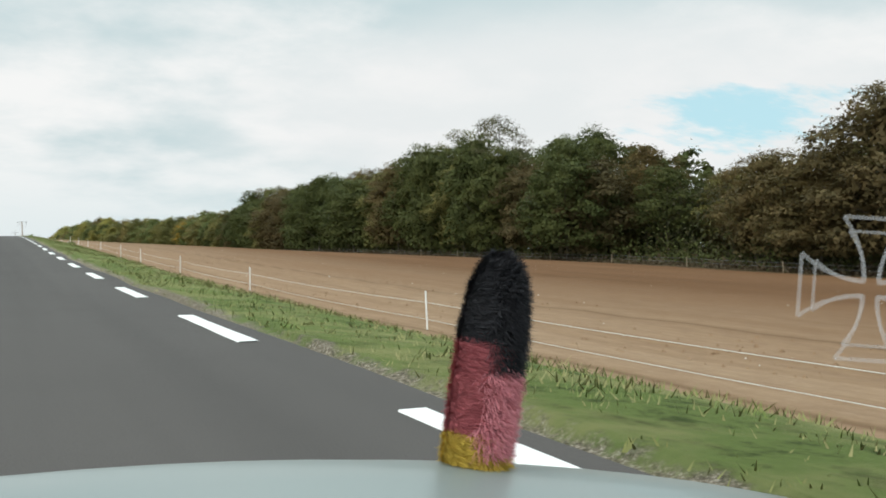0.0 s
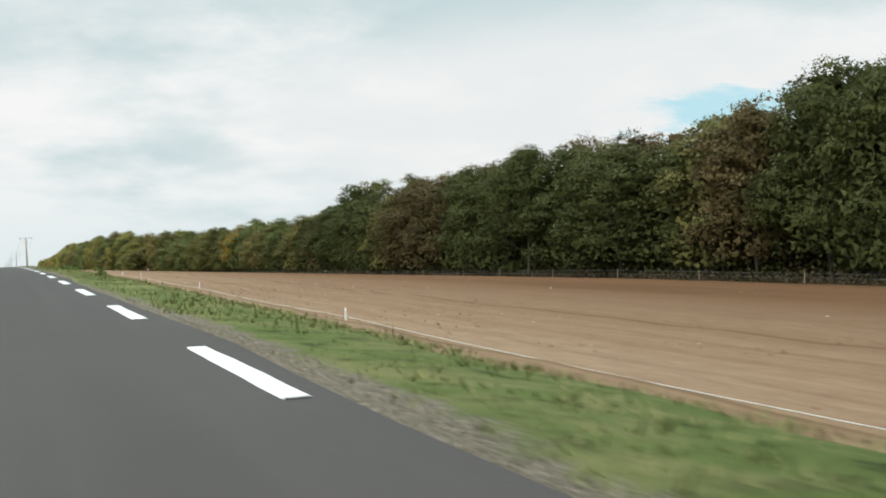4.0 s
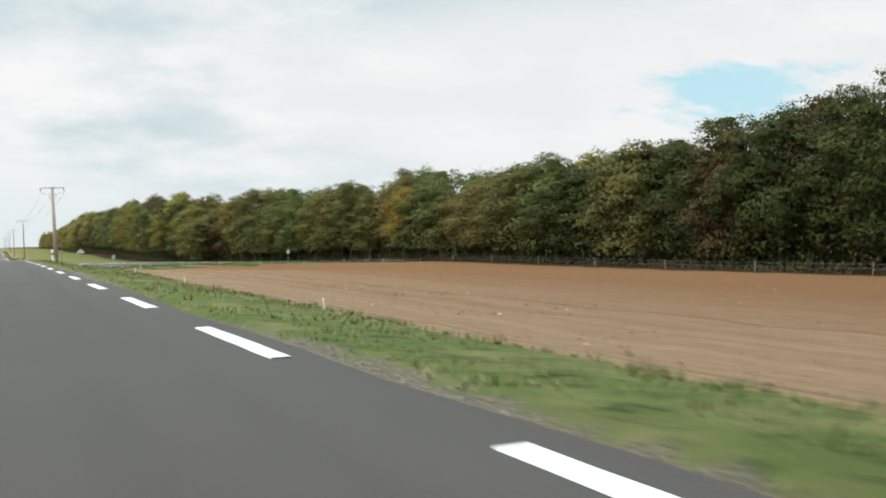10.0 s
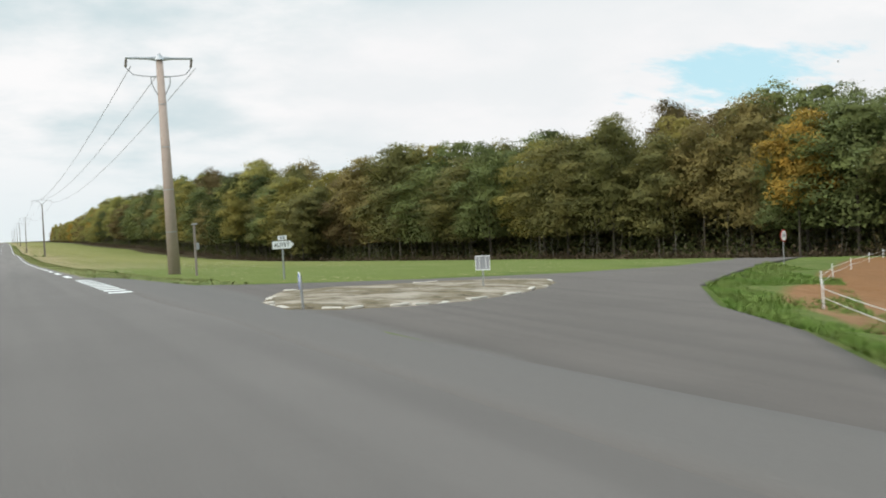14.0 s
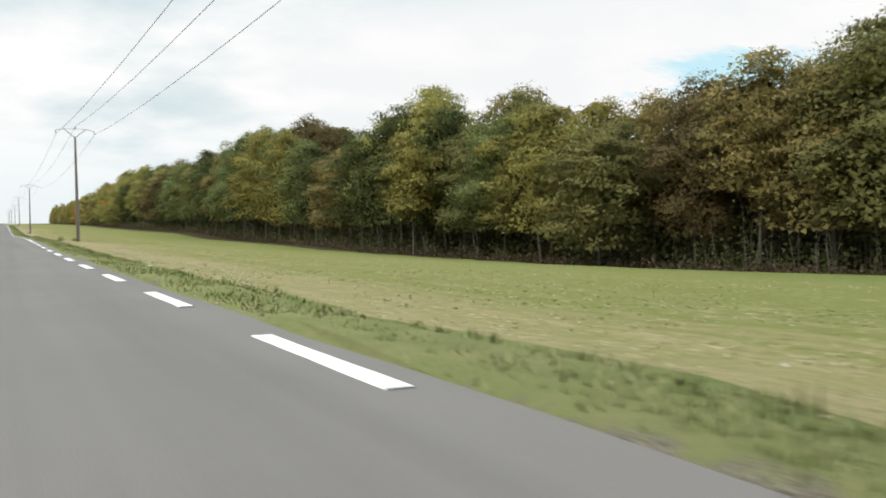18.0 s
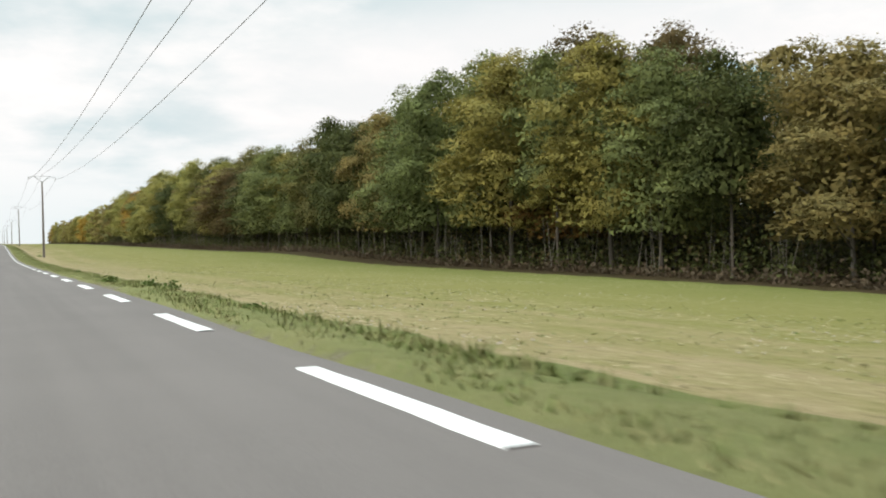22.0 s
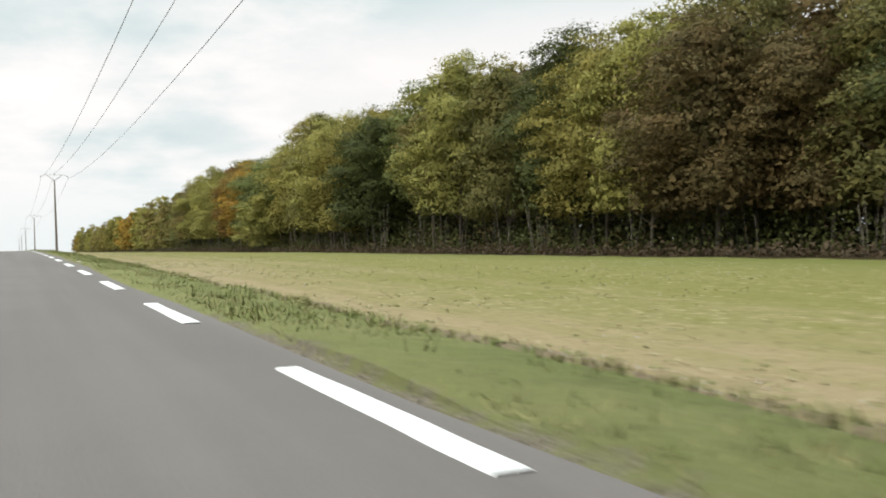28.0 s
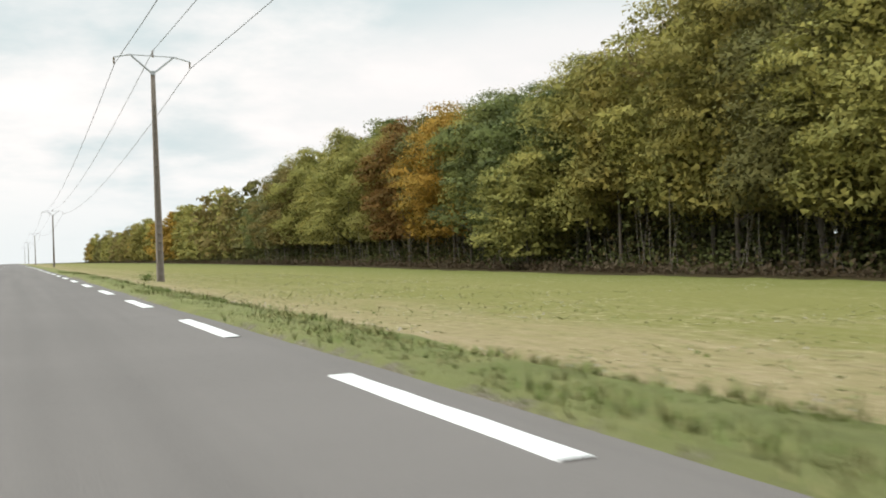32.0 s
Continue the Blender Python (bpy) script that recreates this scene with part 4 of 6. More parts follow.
for k, (tall, wide, low, count, leaves, size, lobes, gappy, girth) in enumerate(KINDS):
    co, cl, turned = crown_points(20 + k, tall, wide, low, count, leaves, size, lobes, gappy)
    SHAPES.append((leafy_mesh("crown", co, turned, ["leaf_olive"]), trunk_mesh(20 + k, tall, low, girth, cl, 30 if gappy > 0.3 else 10, "bark_pale" if k == 3 else "bark")))

COLOUR_WORDS = {"leaf_dark": "dark green", "leaf_green": "mid green", "leaf_olive": "olive green", "leaf_yellow": "yellow-green", "leaf_gold": "golden yellow",
                "leaf_rust": "rust orange", "leaf_brown": "dull brown", "leaf_grey": "sparse grey-green", "leaf_lime": "light green", "leaf_amber": "yellowish brown", "bracken": "dead brown", "leaf_moss": "mossy dark olive", "leaf_umber": "dark umber brown"}


def tree(kind, x, y, scale, turn, leaf, row):
    crown, trunk = SHAPES[kind]
    base = new("tree")
    base.empty_display_size = 0.3
    z = ground_z(x, y) - 0.1
    base.matrix_basis = pose(x, y, z, 0, 0, turn) @ Matrix.Diagonal((scale[0], scale[0], scale[1], 1))
    t = part("trunk", trunk, base)
    c = part("crown", crown, base)
    c.material_slots[0].link = "OBJECT"
    c.material_slots[0].material = MATS[leaf]
    tagged(base, f"{COLOUR_WORDS[leaf]} autumn deciduous tree at the {row} of the wood", "tree", "trees at the forest edge")
    return base


# trees that stand out: kind, x, y, height, leaf
MARKED = [
    (9, 64.1, 102.3, 17.7, "leaf_dark"),
    (6, 71.5, 133.5, 23.5, "leaf_grey"),
    (6, 73.0, 141.5, 24.0, "leaf_grey"),
    (6, 72.0, 149.5, 23.0, "leaf_olive"),
    (4, 64.0, 204.9, 18.9, "leaf_dark"),
    (1, 69.1, 254.0, 19.5, "leaf_olive"),
    (6, 71.6, 277.1, 20.4, "leaf_green"),
    (7, 64.2, 383.6, 13.8, "leaf_gold"),
    (1, 81.4, 422.4, 21.5, "leaf_brown"),
    (4, 73.5, 440.5, 20.3, "leaf_dark"),
    (3, 51.5, 527.1, 22.3, "leaf_yellow"),
    (7, 42.3, 512.6, 14.5, "leaf_yellow"),
    (2, 47.7, 483.4, 13.3, "leaf_olive"),
    (0, 49.1, 520.4, 21.2, "leaf_lime"),
    (4, 54.3, 605.0, 24.6, "leaf_green"),
    (1, 48.0, 616.7, 21.6, "leaf_green"),
    (3, 47.3, 579.3, 15.5, "leaf_rust"),
    (4, 44.5, 742.1, 23.0, "leaf_green"),
    (1, 42.1, 730.1, 21.3, "leaf_lime"),
    (0, 44.7, 786.1, 22.5, "leaf_lime"),
    (0, 43.4, 764.1, 19.0, "leaf_yellow"),
    (0, 43.5, 827.0, 18.5, "leaf_gold"),
    (3, 44.3, 842.2, 19.1, "leaf_rust"),
    (2, 39.7, 803.7, 11.0, "leaf_lime"),
    (6, 49.2, 809.2, 20.9, "leaf_grey"),
    (0, 45.0, 712.7, 20.3, "leaf_moss"),
    (0, 47.2, 693.0, 22.5, "leaf_olive"),
    (0, 46.1, 1033.6, 17.6, "leaf_gold"),
    (2, 43.9, 1099.6, 14.3, "leaf_yellow"),
    (5, 46.1, 1176.6, 13.2, "leaf_yellow"),
]


# height of the wood's outline, every 10 m of its edge
TALL = [16.4, 16.4, 16.4, 13.6, 10.8, 10.3, 14.0, 17.1, 18.3, 19.4, 20.6, 21.0, 19.2, 18.3, 17.8, 17.3, 17.5, 18.9, 17.8, 17.4, 18.0, 18.1, 16.6, 18.2, 19.3, 17.0, 16.7, 16.4, 15.2, 15.1, 15.0, 14.2, 13.7, 13.8, 14.5, 16.6, 17.4, 16.9, 16.4, 17.0, 17.4, 17.6, 18.5, 18.6, 16.4, 16.3, 16.9, 18.5, 20.4, 19.8, 16.6, 14.6, 16.8, 19.6, 21.5, 21.6, 20.7, 20.3, 19.2, 18.8, 18.5, 18.1, 17.3, 17.7, 17.5, 18.4, 19.4, 18.9, 18.4, 19.5, 19.5, 16.9, 16.9, 20.2, 21.4, 20.4, 18.2, 18.5, 18.7, 18.9, 19.3, 20.0, 20.5, 20.5, 19.5, 19.8, 20.2, 17.0, 15.7, 15.6, 15.3, 15.0]


def crest(y):
    return float(np.interp(y, np.arange(len(TALL)) * 10 + 40.0, TALL))


def plant_forest():
    rg = np.random.default_rng(77)
    taken = []
    for kind, x, y, tall, leaf in MARKED:
        s = (tall if kind == 6 else min(tall, crest(y) * (1.09 + 0.012 * max(x - edge_x(y) - 5, 0)))) / KINDS[kind][0]
        tree(kind, x, y, (0.45 + 0.65 * s, s), rg.uniform(0, 360), leaf, "edge")
        taken.append((x, y))
    early = ["leaf_dark", "leaf_moss", "leaf_brown", "leaf_umber", "leaf_moss", "leaf_olive", "leaf_dark", "leaf_moss"]
    middle = ["leaf_olive", "leaf_green", "leaf_amber", "leaf_yellow", "leaf_green", "leaf_olive", "leaf_brown"]
    late = ["leaf_lime", "leaf_amber", "leaf_green", "leaf_olive", "leaf_green", "leaf_yellow", "leaf_olive", "leaf_moss", "leaf_dark", "leaf_green", "leaf_brown"]
    # paler leaves at the far end; distance haze is put into their colour
    far = ["leaf_lime", "leaf_yellow", "leaf_lime", "leaf_green", "leaf_amber", "leaf_lime", "leaf_olive"]
    def leaf_at(y):
        return str(rg.choice(early if y < 336 else middle if y < 515 else late if y < 780 else far))
    y = 36.0
    while y < 930:
        gap = 78 < y < 97
        x = edge_x(y) + rg.uniform(2.0, 5.5) + (16.0 if gap else 0.0)
        if all(math.hypot(x - a, (y - b) * 0.8) > 3.6 for a, b in taken):
            kind = int(rg.choice([2, 5, 9, 2, 9, 5, 9] if y < 346 else [0, 1, 3, 0, 1, 3, 7]))
            s = crest(y) * rg.uniform(0.84, 1.06) / KINDS[kind][0]
            tree(kind, x, y, ((0.5 + 0.62 * s) * rg.uniform(0.85, 1.2), s), rg.uniform(0, 360), leaf_at(y), "edge")
            taken.append((x, y))
        y += rg.uniform(5.2, 9.2)
    y = 40.0
    while y < 930:
        x = edge_x(y) + rg.uniform(8.0, 14.0)
        if all(math.hypot(x - a, y - b) > 4.0 for a, b in taken):
            kind = int(rg.choice([4, 8]))
            s = crest(y) * rg.uniform(1.05, 1.14) / KINDS[kind][0]
            tree(kind, x, y, (0.4 + 0.7 * s, s), rg.uniform(0, 360), leaf_at(y), "inside")
            taken.append((x, y))
        y += rg.uniform(6.3, 9.0)


plant_forest()


# the depth of the wood behind its edge, and the woods further on
def far_woods():
    rg = np.random.default_rng(5)
    plans = [crown_points(60 + k, 17.0, 5.0, 0.8, 80, 640, 0.62, 13) for k in range(4)]
    groups = {m: [] for m in ("leaf_dark", "leaf_moss", "leaf_umber", "leaf_olive", "leaf_yellow", "leaf_brown", "leaf_lime", "leaf_amber", "leaf_gold")}
    def put(x, y, s, m):
        a = rg.uniform(0, 2 * math.pi)
        p, _, nr = plans[rg.integers(4)]
        p = p * np.array([s, s, s * rg.uniform(0.92, 1.08)])
        ca, sa = math.cos(a), math.sin(a)
        q = p.copy()
        q[:, 0], q[:, 1] = p[:, 0] * ca - p[:, 1] * sa + x, p[:, 0] * sa + p[:, 1] * ca + y
        q[:, 2] += ground_z(x, y)
        nt = nr.copy()
        nt[:, 0], nt[:, 1] = nr[:, 0] * ca - nr[:, 1] * sa, nr[:, 0] * sa + nr[:, 1] * ca
        groups[m].append((q, nt))
    for y in np.arange(40, 940, 7.8):
        for d in (18.0, 27.0):
            put(edge_x(y) + d + rg.uniform(-3, 3), y + rg.uniform(-3, 3), crest(y) / 17.0 * rg.uniform(0.84, 1.0), str(rg.choice(["leaf_dark", "leaf_moss", "leaf_umber"] if y < 400 else ["leaf_dark", "leaf_olive", "leaf_brown"] if y < 500 else ["leaf_olive", "leaf_lime", "leaf_amber"])))
    for y in np.arange(932, 1420, 8.0):
        for d in (2.0, 11.0):
            put(edge_x(y) + d + rg.uniform(-2, 2), y, rg.uniform(0.62, 1.08), str(rg.choice(["leaf_lime", "leaf_yellow", "leaf_amber", "leaf_lime", "leaf_gold", "leaf_olive"])))
    for m, rows in groups.items():
        ob = new("woods", leafy_mesh("woods", np.concatenate([r[0] for r in rows]), np.concatenate([r[1] for r in rows]), [m]))
        tagged(ob, f"{COLOUR_WORDS[m]} foliage deeper in the deciduous wood", "woods", kind="stuff")


far_woods()


def undergrowth():
    """Bushes, thin stems and dead bracken at the foot of the trees."""
    rg = np.random.default_rng(9)
    co = {"leaf_dark": [], "leaf_moss": [], "leaf_umber": [], "bracken": []}
    for y in np.concatenate([np.arange(38, 940, 1.2), np.arange(940, 1420, 2.5)]):
        for d, tall in ((rg.uniform(1.0, 4), rg.uniform(0.8, 2.6)), (rg.uniform(4, 9), rg.uniform(1.5, 4.0)), (rg.uniform(10, 16), rg.uniform(2, 6.0)), (rg.uniform(2, 7), rg.uniform(2.0, 6.5))):
            x = edge_x(y) + d
            n = 46
            c = np.stack([x + rg.normal(0, 1.0, n), y + rg.normal(0, 1.0, n), ground_z(x, y) + np.abs(rg.normal(0, 0.7, n)) * tall], 1)
            # only dark leaf tones, standing in for shade under the trees
            m = str(rg.choice(["leaf_dark", "leaf_umber", "leaf_dark", "leaf_moss", "leaf_moss"]))
            co[m].append(leaf_tris(rg, c, rg.normal(size=(n, 3)) + np.array([0, 0, 0.6]), 0.22))
    for y in np.concatenate([np.arange(38, 940, 0.5), np.arange(940, 1420, 0.9)]):
        x = edge_x(y) + rg.uniform(-1.2, 1.0)
        n = 22
        c = np.stack([x + rg.normal(0, 0.5, n), y + rg.normal(0, 0.5, n), ground_z(x, y) + np.abs(rg.normal(0, 0.4, n)) * rg.uniform(0.5, 1.3)], 1)
        co["bracken"].append(leaf_tris(rg, c, rg.normal(size=(n, 3)) + np.array([0, 0, 0.6]), 0.24))
    for m, rows in co.items():
        ob = new("undergrowth", fast_mesh("undergrowth", np.concatenate(rows), 3, [m]))
        tagged(ob, f"{COLOUR_WORDS[m]} bushes and bracken below the forest trees", "undergrowth", kind="stuff")
    # leaf wall added to hide the sky and imitate the wood's dark depth
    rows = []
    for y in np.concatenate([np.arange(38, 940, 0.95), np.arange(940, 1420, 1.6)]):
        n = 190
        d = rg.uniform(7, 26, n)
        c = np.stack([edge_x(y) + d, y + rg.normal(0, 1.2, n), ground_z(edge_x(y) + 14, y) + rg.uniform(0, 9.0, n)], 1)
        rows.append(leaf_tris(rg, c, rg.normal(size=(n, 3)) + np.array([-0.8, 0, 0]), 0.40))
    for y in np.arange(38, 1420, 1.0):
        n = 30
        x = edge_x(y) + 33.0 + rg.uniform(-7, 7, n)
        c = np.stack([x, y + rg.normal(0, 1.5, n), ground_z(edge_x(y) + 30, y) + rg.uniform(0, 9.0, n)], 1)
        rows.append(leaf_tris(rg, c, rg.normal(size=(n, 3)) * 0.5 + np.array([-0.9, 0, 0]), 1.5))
    ob = new("undergrowth", fast_mesh("undergrowth", np.concatenate(rows), 3, ["shade_filler"]))
    tagged(ob, "added wall of dark leaves standing for the wood's shaded depth", "undergrowth", kind="stuff")
    verts = []
    bases = [(q + rg.normal(0, 0.25), w + rg.normal(0, 0.25)) for y in np.arange(330, 930, 1.2) for q, w in [(rg.uniform(0.3, 9.0), y + rg.uniform(-0.8, 0.8))] for k in range(rg.integers(1, 5))]
    for off, y in bases:
        x, yy = edge_x(y) + off, y
        z, r, tall = ground_z(x, yy) - 0.1, rg.uniform(0.012, 0.036), rg.uniform(2.0, 6.0)
        lean = rg.normal(0, 0.11, 2) * tall
        b = np.array([x, yy, z])
        t = b + np.array([lean[0], lean[1], tall])
        ring = [np.array([math.cos(q), math.sin(q), 0.0]) for q in (0.3, 2.4, 4.5)]
        for k in range(3):
            p, q = ring[k], ring[(k + 1) % 3]
            verts += [b + p * r, b + q * r, t + q * r * 0.5, t + p * r * 0.5]
    ob = new("saplings", fast_mesh("saplings", np.array(verts), 4, ["bark_pale"]))
    tagged(ob, "thin pale stems of saplings along the dark forest edge", "saplings", kind="stuff")


undergrowth()


# ---- overhead line ----
def sagging(bm, a, b, sag, r, n=14):
    pts = []
    for k in range(n + 1):
        u = k / n
        p = Vector(a).lerp(Vector(b), u)
        p.z -= sag * 4 * u * (1 - u)
        pts.append(p)
    tube(bm, pts, [r] * (n + 1), 5)


def insulator(bm, a, b, r=0.05):
    a, b = Vector(a), Vector(b)
    for k in range(4):
        u, v = k / 4, (k + 0.62) / 4
        rod(bm, a.lerp(b, u), a.lerp(b, v), r * (0.7 + 0.3 * (k % 2)), r, 8)
    rod(bm, a, b, r * 0.35, None, 6)


def ladder_shaft(tall):
    """Reinforced concrete pole: two tapering side rails, a thin web between them and rungs across it."""
    bm = bmesh.new()
    w0, w1, d0, d1 = 0.33, 0.17, 0.25, 0.15
    foot, head = -0.6, tall
    def half(z):
        u = (z - foot) / (head - foot)
        return 0.5 * (w0 + (w1 - w0) * u), 0.5 * (d0 + (d1 - d0) * u)
    def block(xa, xb, ya, yb, z0, z1):
        vs = []
        for z in (z0, z1):
            w, d = half(z)
            for sx, sy in ((xa, ya), (xb, ya), (xb, yb), (xa, yb)):
                vs.append(bm.verts.new((sx * w, sy * d, z)))
        for f in ((3, 2, 1, 0), (4, 5, 6, 7), (0, 1, 5, 4), (1, 2, 6, 5), (2, 3, 7, 6), (3, 0, 4, 7)):
            bm.faces.new([vs[q] for q in f])
    block(-1, -0.62, -1, 1, foot, head)
    block(0.62, 1, -1, 1, foot, head)
    block(-0.62, 0.62, -0.35, 0.35, foot, head)
    z = 0.25
    while z < head - 1.6:
        block(-0.62, 0.62, -0.98, 0.98, z, z + 0.075)
        z += 0.38
    block(-0.62, 0.62, -0.99, 0.99, head - 1.5, head - 0.02)
    return finished(bm, "concrete_grey")


def ladder_pole(x, y, tall, lean=0.0):
    base = new("utility_pole")
    base.matrix_basis = pose(x, y, ground_z(x, y), 0, lean, 0)
    part("shaft", ladder_shaft(tall), base, "ribbed grey concrete shaft")
    tips = [(-1.65, 0.0, tall + 0.50), (0.02, 0.0, tall + 0.86), (1.65, 0.0, tall + 0.42)]
    elbows = [(-0.95, 0.0, tall + 0.78), (0.95, 0.0, tall + 0.74)]
    for elbow in elbows:
        part("crossarm", one(lambda bm: rod(bm, (0, 0, tall - 0.05), elbow, 0.045, 0.038, 6), "galvanised"), base, "slanting galvanised steel arm")
    for elbow, tip in zip(elbows, (tips[0], tips[2])):
        part("crossarm", one(lambda bm: rod(bm, elbow, Vector(tip) + Vector((0, 0, 0.14)), 0.034, 0.026, 6), "galvanised"), base, "short outer steel arm")
    part("tie_bar", one(lambda bm: rod(bm, elbows[0], elbows[1], 0.022, None, 6), "galvanised"), base)
    part("bracket", one(lambda bm: box(bm, (0.2, 0.2, 0.2), pose(0, 0, tall - 0.02), 0.02), "galvanised"), base)
    for tip in tips:
        part("insulator", one(lambda bm: insulator(bm, Vector(tip) - Vector((0, 0, 0.16)), Vector(tip) + Vector((0, 0, 0.14))), "porcelain"), base)
    tagged(base, "tall grey concrete power pole with V-shaped crossarm in the verge", "utility pole", "power line poles")
    z = ground_z(x, y)
    return [Vector((x + p[0], y, z + p[2] + (0.15 if abs(p[0]) < 1 else -0.15))) for p in tips]


def round_pole(x, y, tall):
    base = new("utility_pole")
    base.matrix_basis = pose(x, y, ground_z(x, y), 0, -1.3, 0)
    def shaft(bm):
        rod(bm, (0, 0, -0.6), (0, 0, tall), 0.285, 0.15, 20)
    part("shaft", one(shaft, "concrete_pink", True), base, "smooth pinkish tapering concrete shaft")
    for z in (1.9, 3.8, 5.7, 7.6):
        r = 0.285 + (0.15 - 0.285) * (z + 0.6) / (tall + 0.6)
        part("band", one(lambda bm: rod(bm, (0, 0, z), (0, 0, z + 0.035), r + 0.008, None, 20), "galvanised"), base)
    part("cap", one(lambda bm: (rod(bm, (0, 0, tall - 0.02), (0, 0, tall + 0.16), 0.24, 0.15, 12), rod(bm, (0, 0, tall + 0.16), (0, 0, tall + 0.28), 0.1, 0.06, 10)), "galvanised"), base, "grey steel head fitting")
    tips = []
    for s in (-1, 1):
        part("crossarm", one(lambda bm: (rod(bm, (s * 0.15, 0, tall + 0.05), (s * 0.45, 0, tall + 0.06), 0.1, 0.07, 6), rod(bm, (s * 0.42, 0, tall + 0.06), (s * 1.45, 0, tall + 0.06), 0.06, 0.05, 6)), "galvanised"), base, "horizontal galvanised steel arm")
        tips.append((s * 1.42, 0.35, tall - 0.28))
        part("insulator", one(lambda bm: insulator(bm, (s * 1.42, 0.03, tall + 0.02), tips[-1], 0.06), "porcelain"), base)
    tips.insert(1, (0.0, 0.55, tall - 0.25))
    part("insulator", one(lambda bm: insulator(bm, (0.0, 0.14, tall - 0.02), tips[1], 0.06), "porcelain"), base)
    part("lower_bracket", one(lambda bm: rod(bm, (-0.42, 0, tall - 0.75), (0.42, 0, tall - 0.75), 0.035, None, 6), "galvanised"), base)
    for s in (-1, 1):
        def jumper(bm):
            pts = [Vector((s * 1.42, 0.3, tall - 0.3)), Vector((s * 1.15, 0.2, tall - 0.62)), Vector((s * 0.8, 0.1, tall - 0.70)), Vector((s * 0.42, 0, tall - 0.74)),
                   Vector((s * 0.40, 0, tall - 1.05)), Vector((s * 0.25, 0.0, tall - 1.4)), Vector((s * 0.17, 0.0, tall - 1.55))]
            tube(bm, pts, [0.018] * len(pts), 5)
        part("jumper_cable", one(jumper, "cable_metal", True), base)
    tagged(base, "thick pinkish round concrete power pole with horizontal crossarm", "utility pole", "power line poles")
    z = ground_z(x, y)
    return [Vector((x + p[0], y + p[1], z + p[2])) for p in (tips[0], tips[1], tips[2])]


ends = [round_pole(6.75, 363.2, 9.6)]
for x, y, tall, lean in ((6.25, 506.2, 9.5, -0.3), (5.7, 641.0, 9.9, 0.2), (5.8, 777.0, 9.4, -0.2), (6.0, 905.6, 8.6, 0.3), (6.0, 1050, 8.8, 0), (6.0, 1190, 8.8, 0), (6.0, 1330, 8.8, 0)):
    ends.append(ladder_pole(x, y, tall, lean))
for a, b in zip(ends, ends[1:]):
    for p, q in zip(a, b):
        bm = bmesh.new()
        sagging(bm, p, q, 1.5, 0.014)
        ob = new("power_cable", finished(bm, "cable_metal", True))
        tagged(ob, "thin dark overhead power cable sagging between concrete poles", "power cable", "overhead power cables")


# ---- signs at the junction ----
def letters(text, size, mat, bold=0.0):
    cu = bpy.data.curves.new("letters", "FONT")
    cu.body, cu.size, cu.align_x, cu.align_y, cu.extrude, cu.offset = text, size, "CENTER", "CENTER", 0.002, bold
    tmp = bpy.data.objects.new("letters", cu)
    scene.collection.objects.link(tmp)
    me = bpy.data.meshes.new_from_object(tmp.evaluated_get(bpy.context.evaluated_depsgraph_get()))
    bpy.data.objects.remove(tmp)
    me.materials.clear()
    me.materials.append(MATS[mat])
    return me


def plate(points, thick, mat):
    """A flat plate in the xz plane, facing -y."""
    bm = bmesh.new()
    f = bm.faces.new([bm.verts.new((x, 0, z)) for x, z in points])
    r = bmesh.ops.extrude_face_region(bm, geom=[f])
    bmesh.ops.translate(bm, vec=(0, thick, 0), verts=[v for v in r["geom"] if isinstance(v, bmesh.types.BMVert)])
    bmesh.ops.recalc_face_normals(bm, faces=bm.faces)
    return finished(bm, mat)


def direction_sign(x, y):
    base = new("direction_sign")
    base.matrix_basis = pose(x, y, ground_z(x, y), 0, -1.0, 8)
    part("post", one(lambda bm: box(bm, (0.06, 0.05, 1.75), pose(0, 0.04, 0.62), 0.006), "galvanised"), base, "grey steel post")
    arrow = [(-0.42, 1.07), (0.30, 1.07), (0.46, 1.225), (0.30, 1.38), (-0.42, 1.38)]
    rim = part("arrow_panel", plate(arrow, 0.025, "sign_black"), base, "white arrow panel with black rim")
    inner = [(-0.40, 1.085), (0.292, 1.085), (0.435, 1.225), (0.292, 1.365), (-0.40, 1.365)]
    ob = part("panel_face", plate(inner, 0.006, "sign_white"), rim)
    ob.location = (0, -0.005, 0)
    tx = part("lettering", letters("AUTET", 0.195, "sign_black", 0.0), rim)
    tx.matrix_basis = pose(-0.04, -0.008, 1.222, 90, 0, 0)
    small = part("number_panel", plate([(-0.17, 1.40), (0.17, 1.40), (0.17, 1.56), (-0.17, 1.56)], 0.02, "sign_white"), base, "small white plate with dark marks")
    for k in (-0.06, 0.05):
        bar = part("bar", plate([(k - 0.035, 1.435), (k + 0.035, 1.435), (k + 0.035, 1.525), (k - 0.035, 1.525)], 0.004, "sign_grey"), small)
        bar.location = (0, -0.006, 0)
    return tagged(base, "white arrow-shaped direction sign lettered AUTET on a steel post", "direction sign")


def disc(r, y, thick, n=32):
    return plate([(r * math.cos(2 * math.pi * k / n), r * math.sin(2 * math.pi * k / n)) for k in range(n)], thick, y)


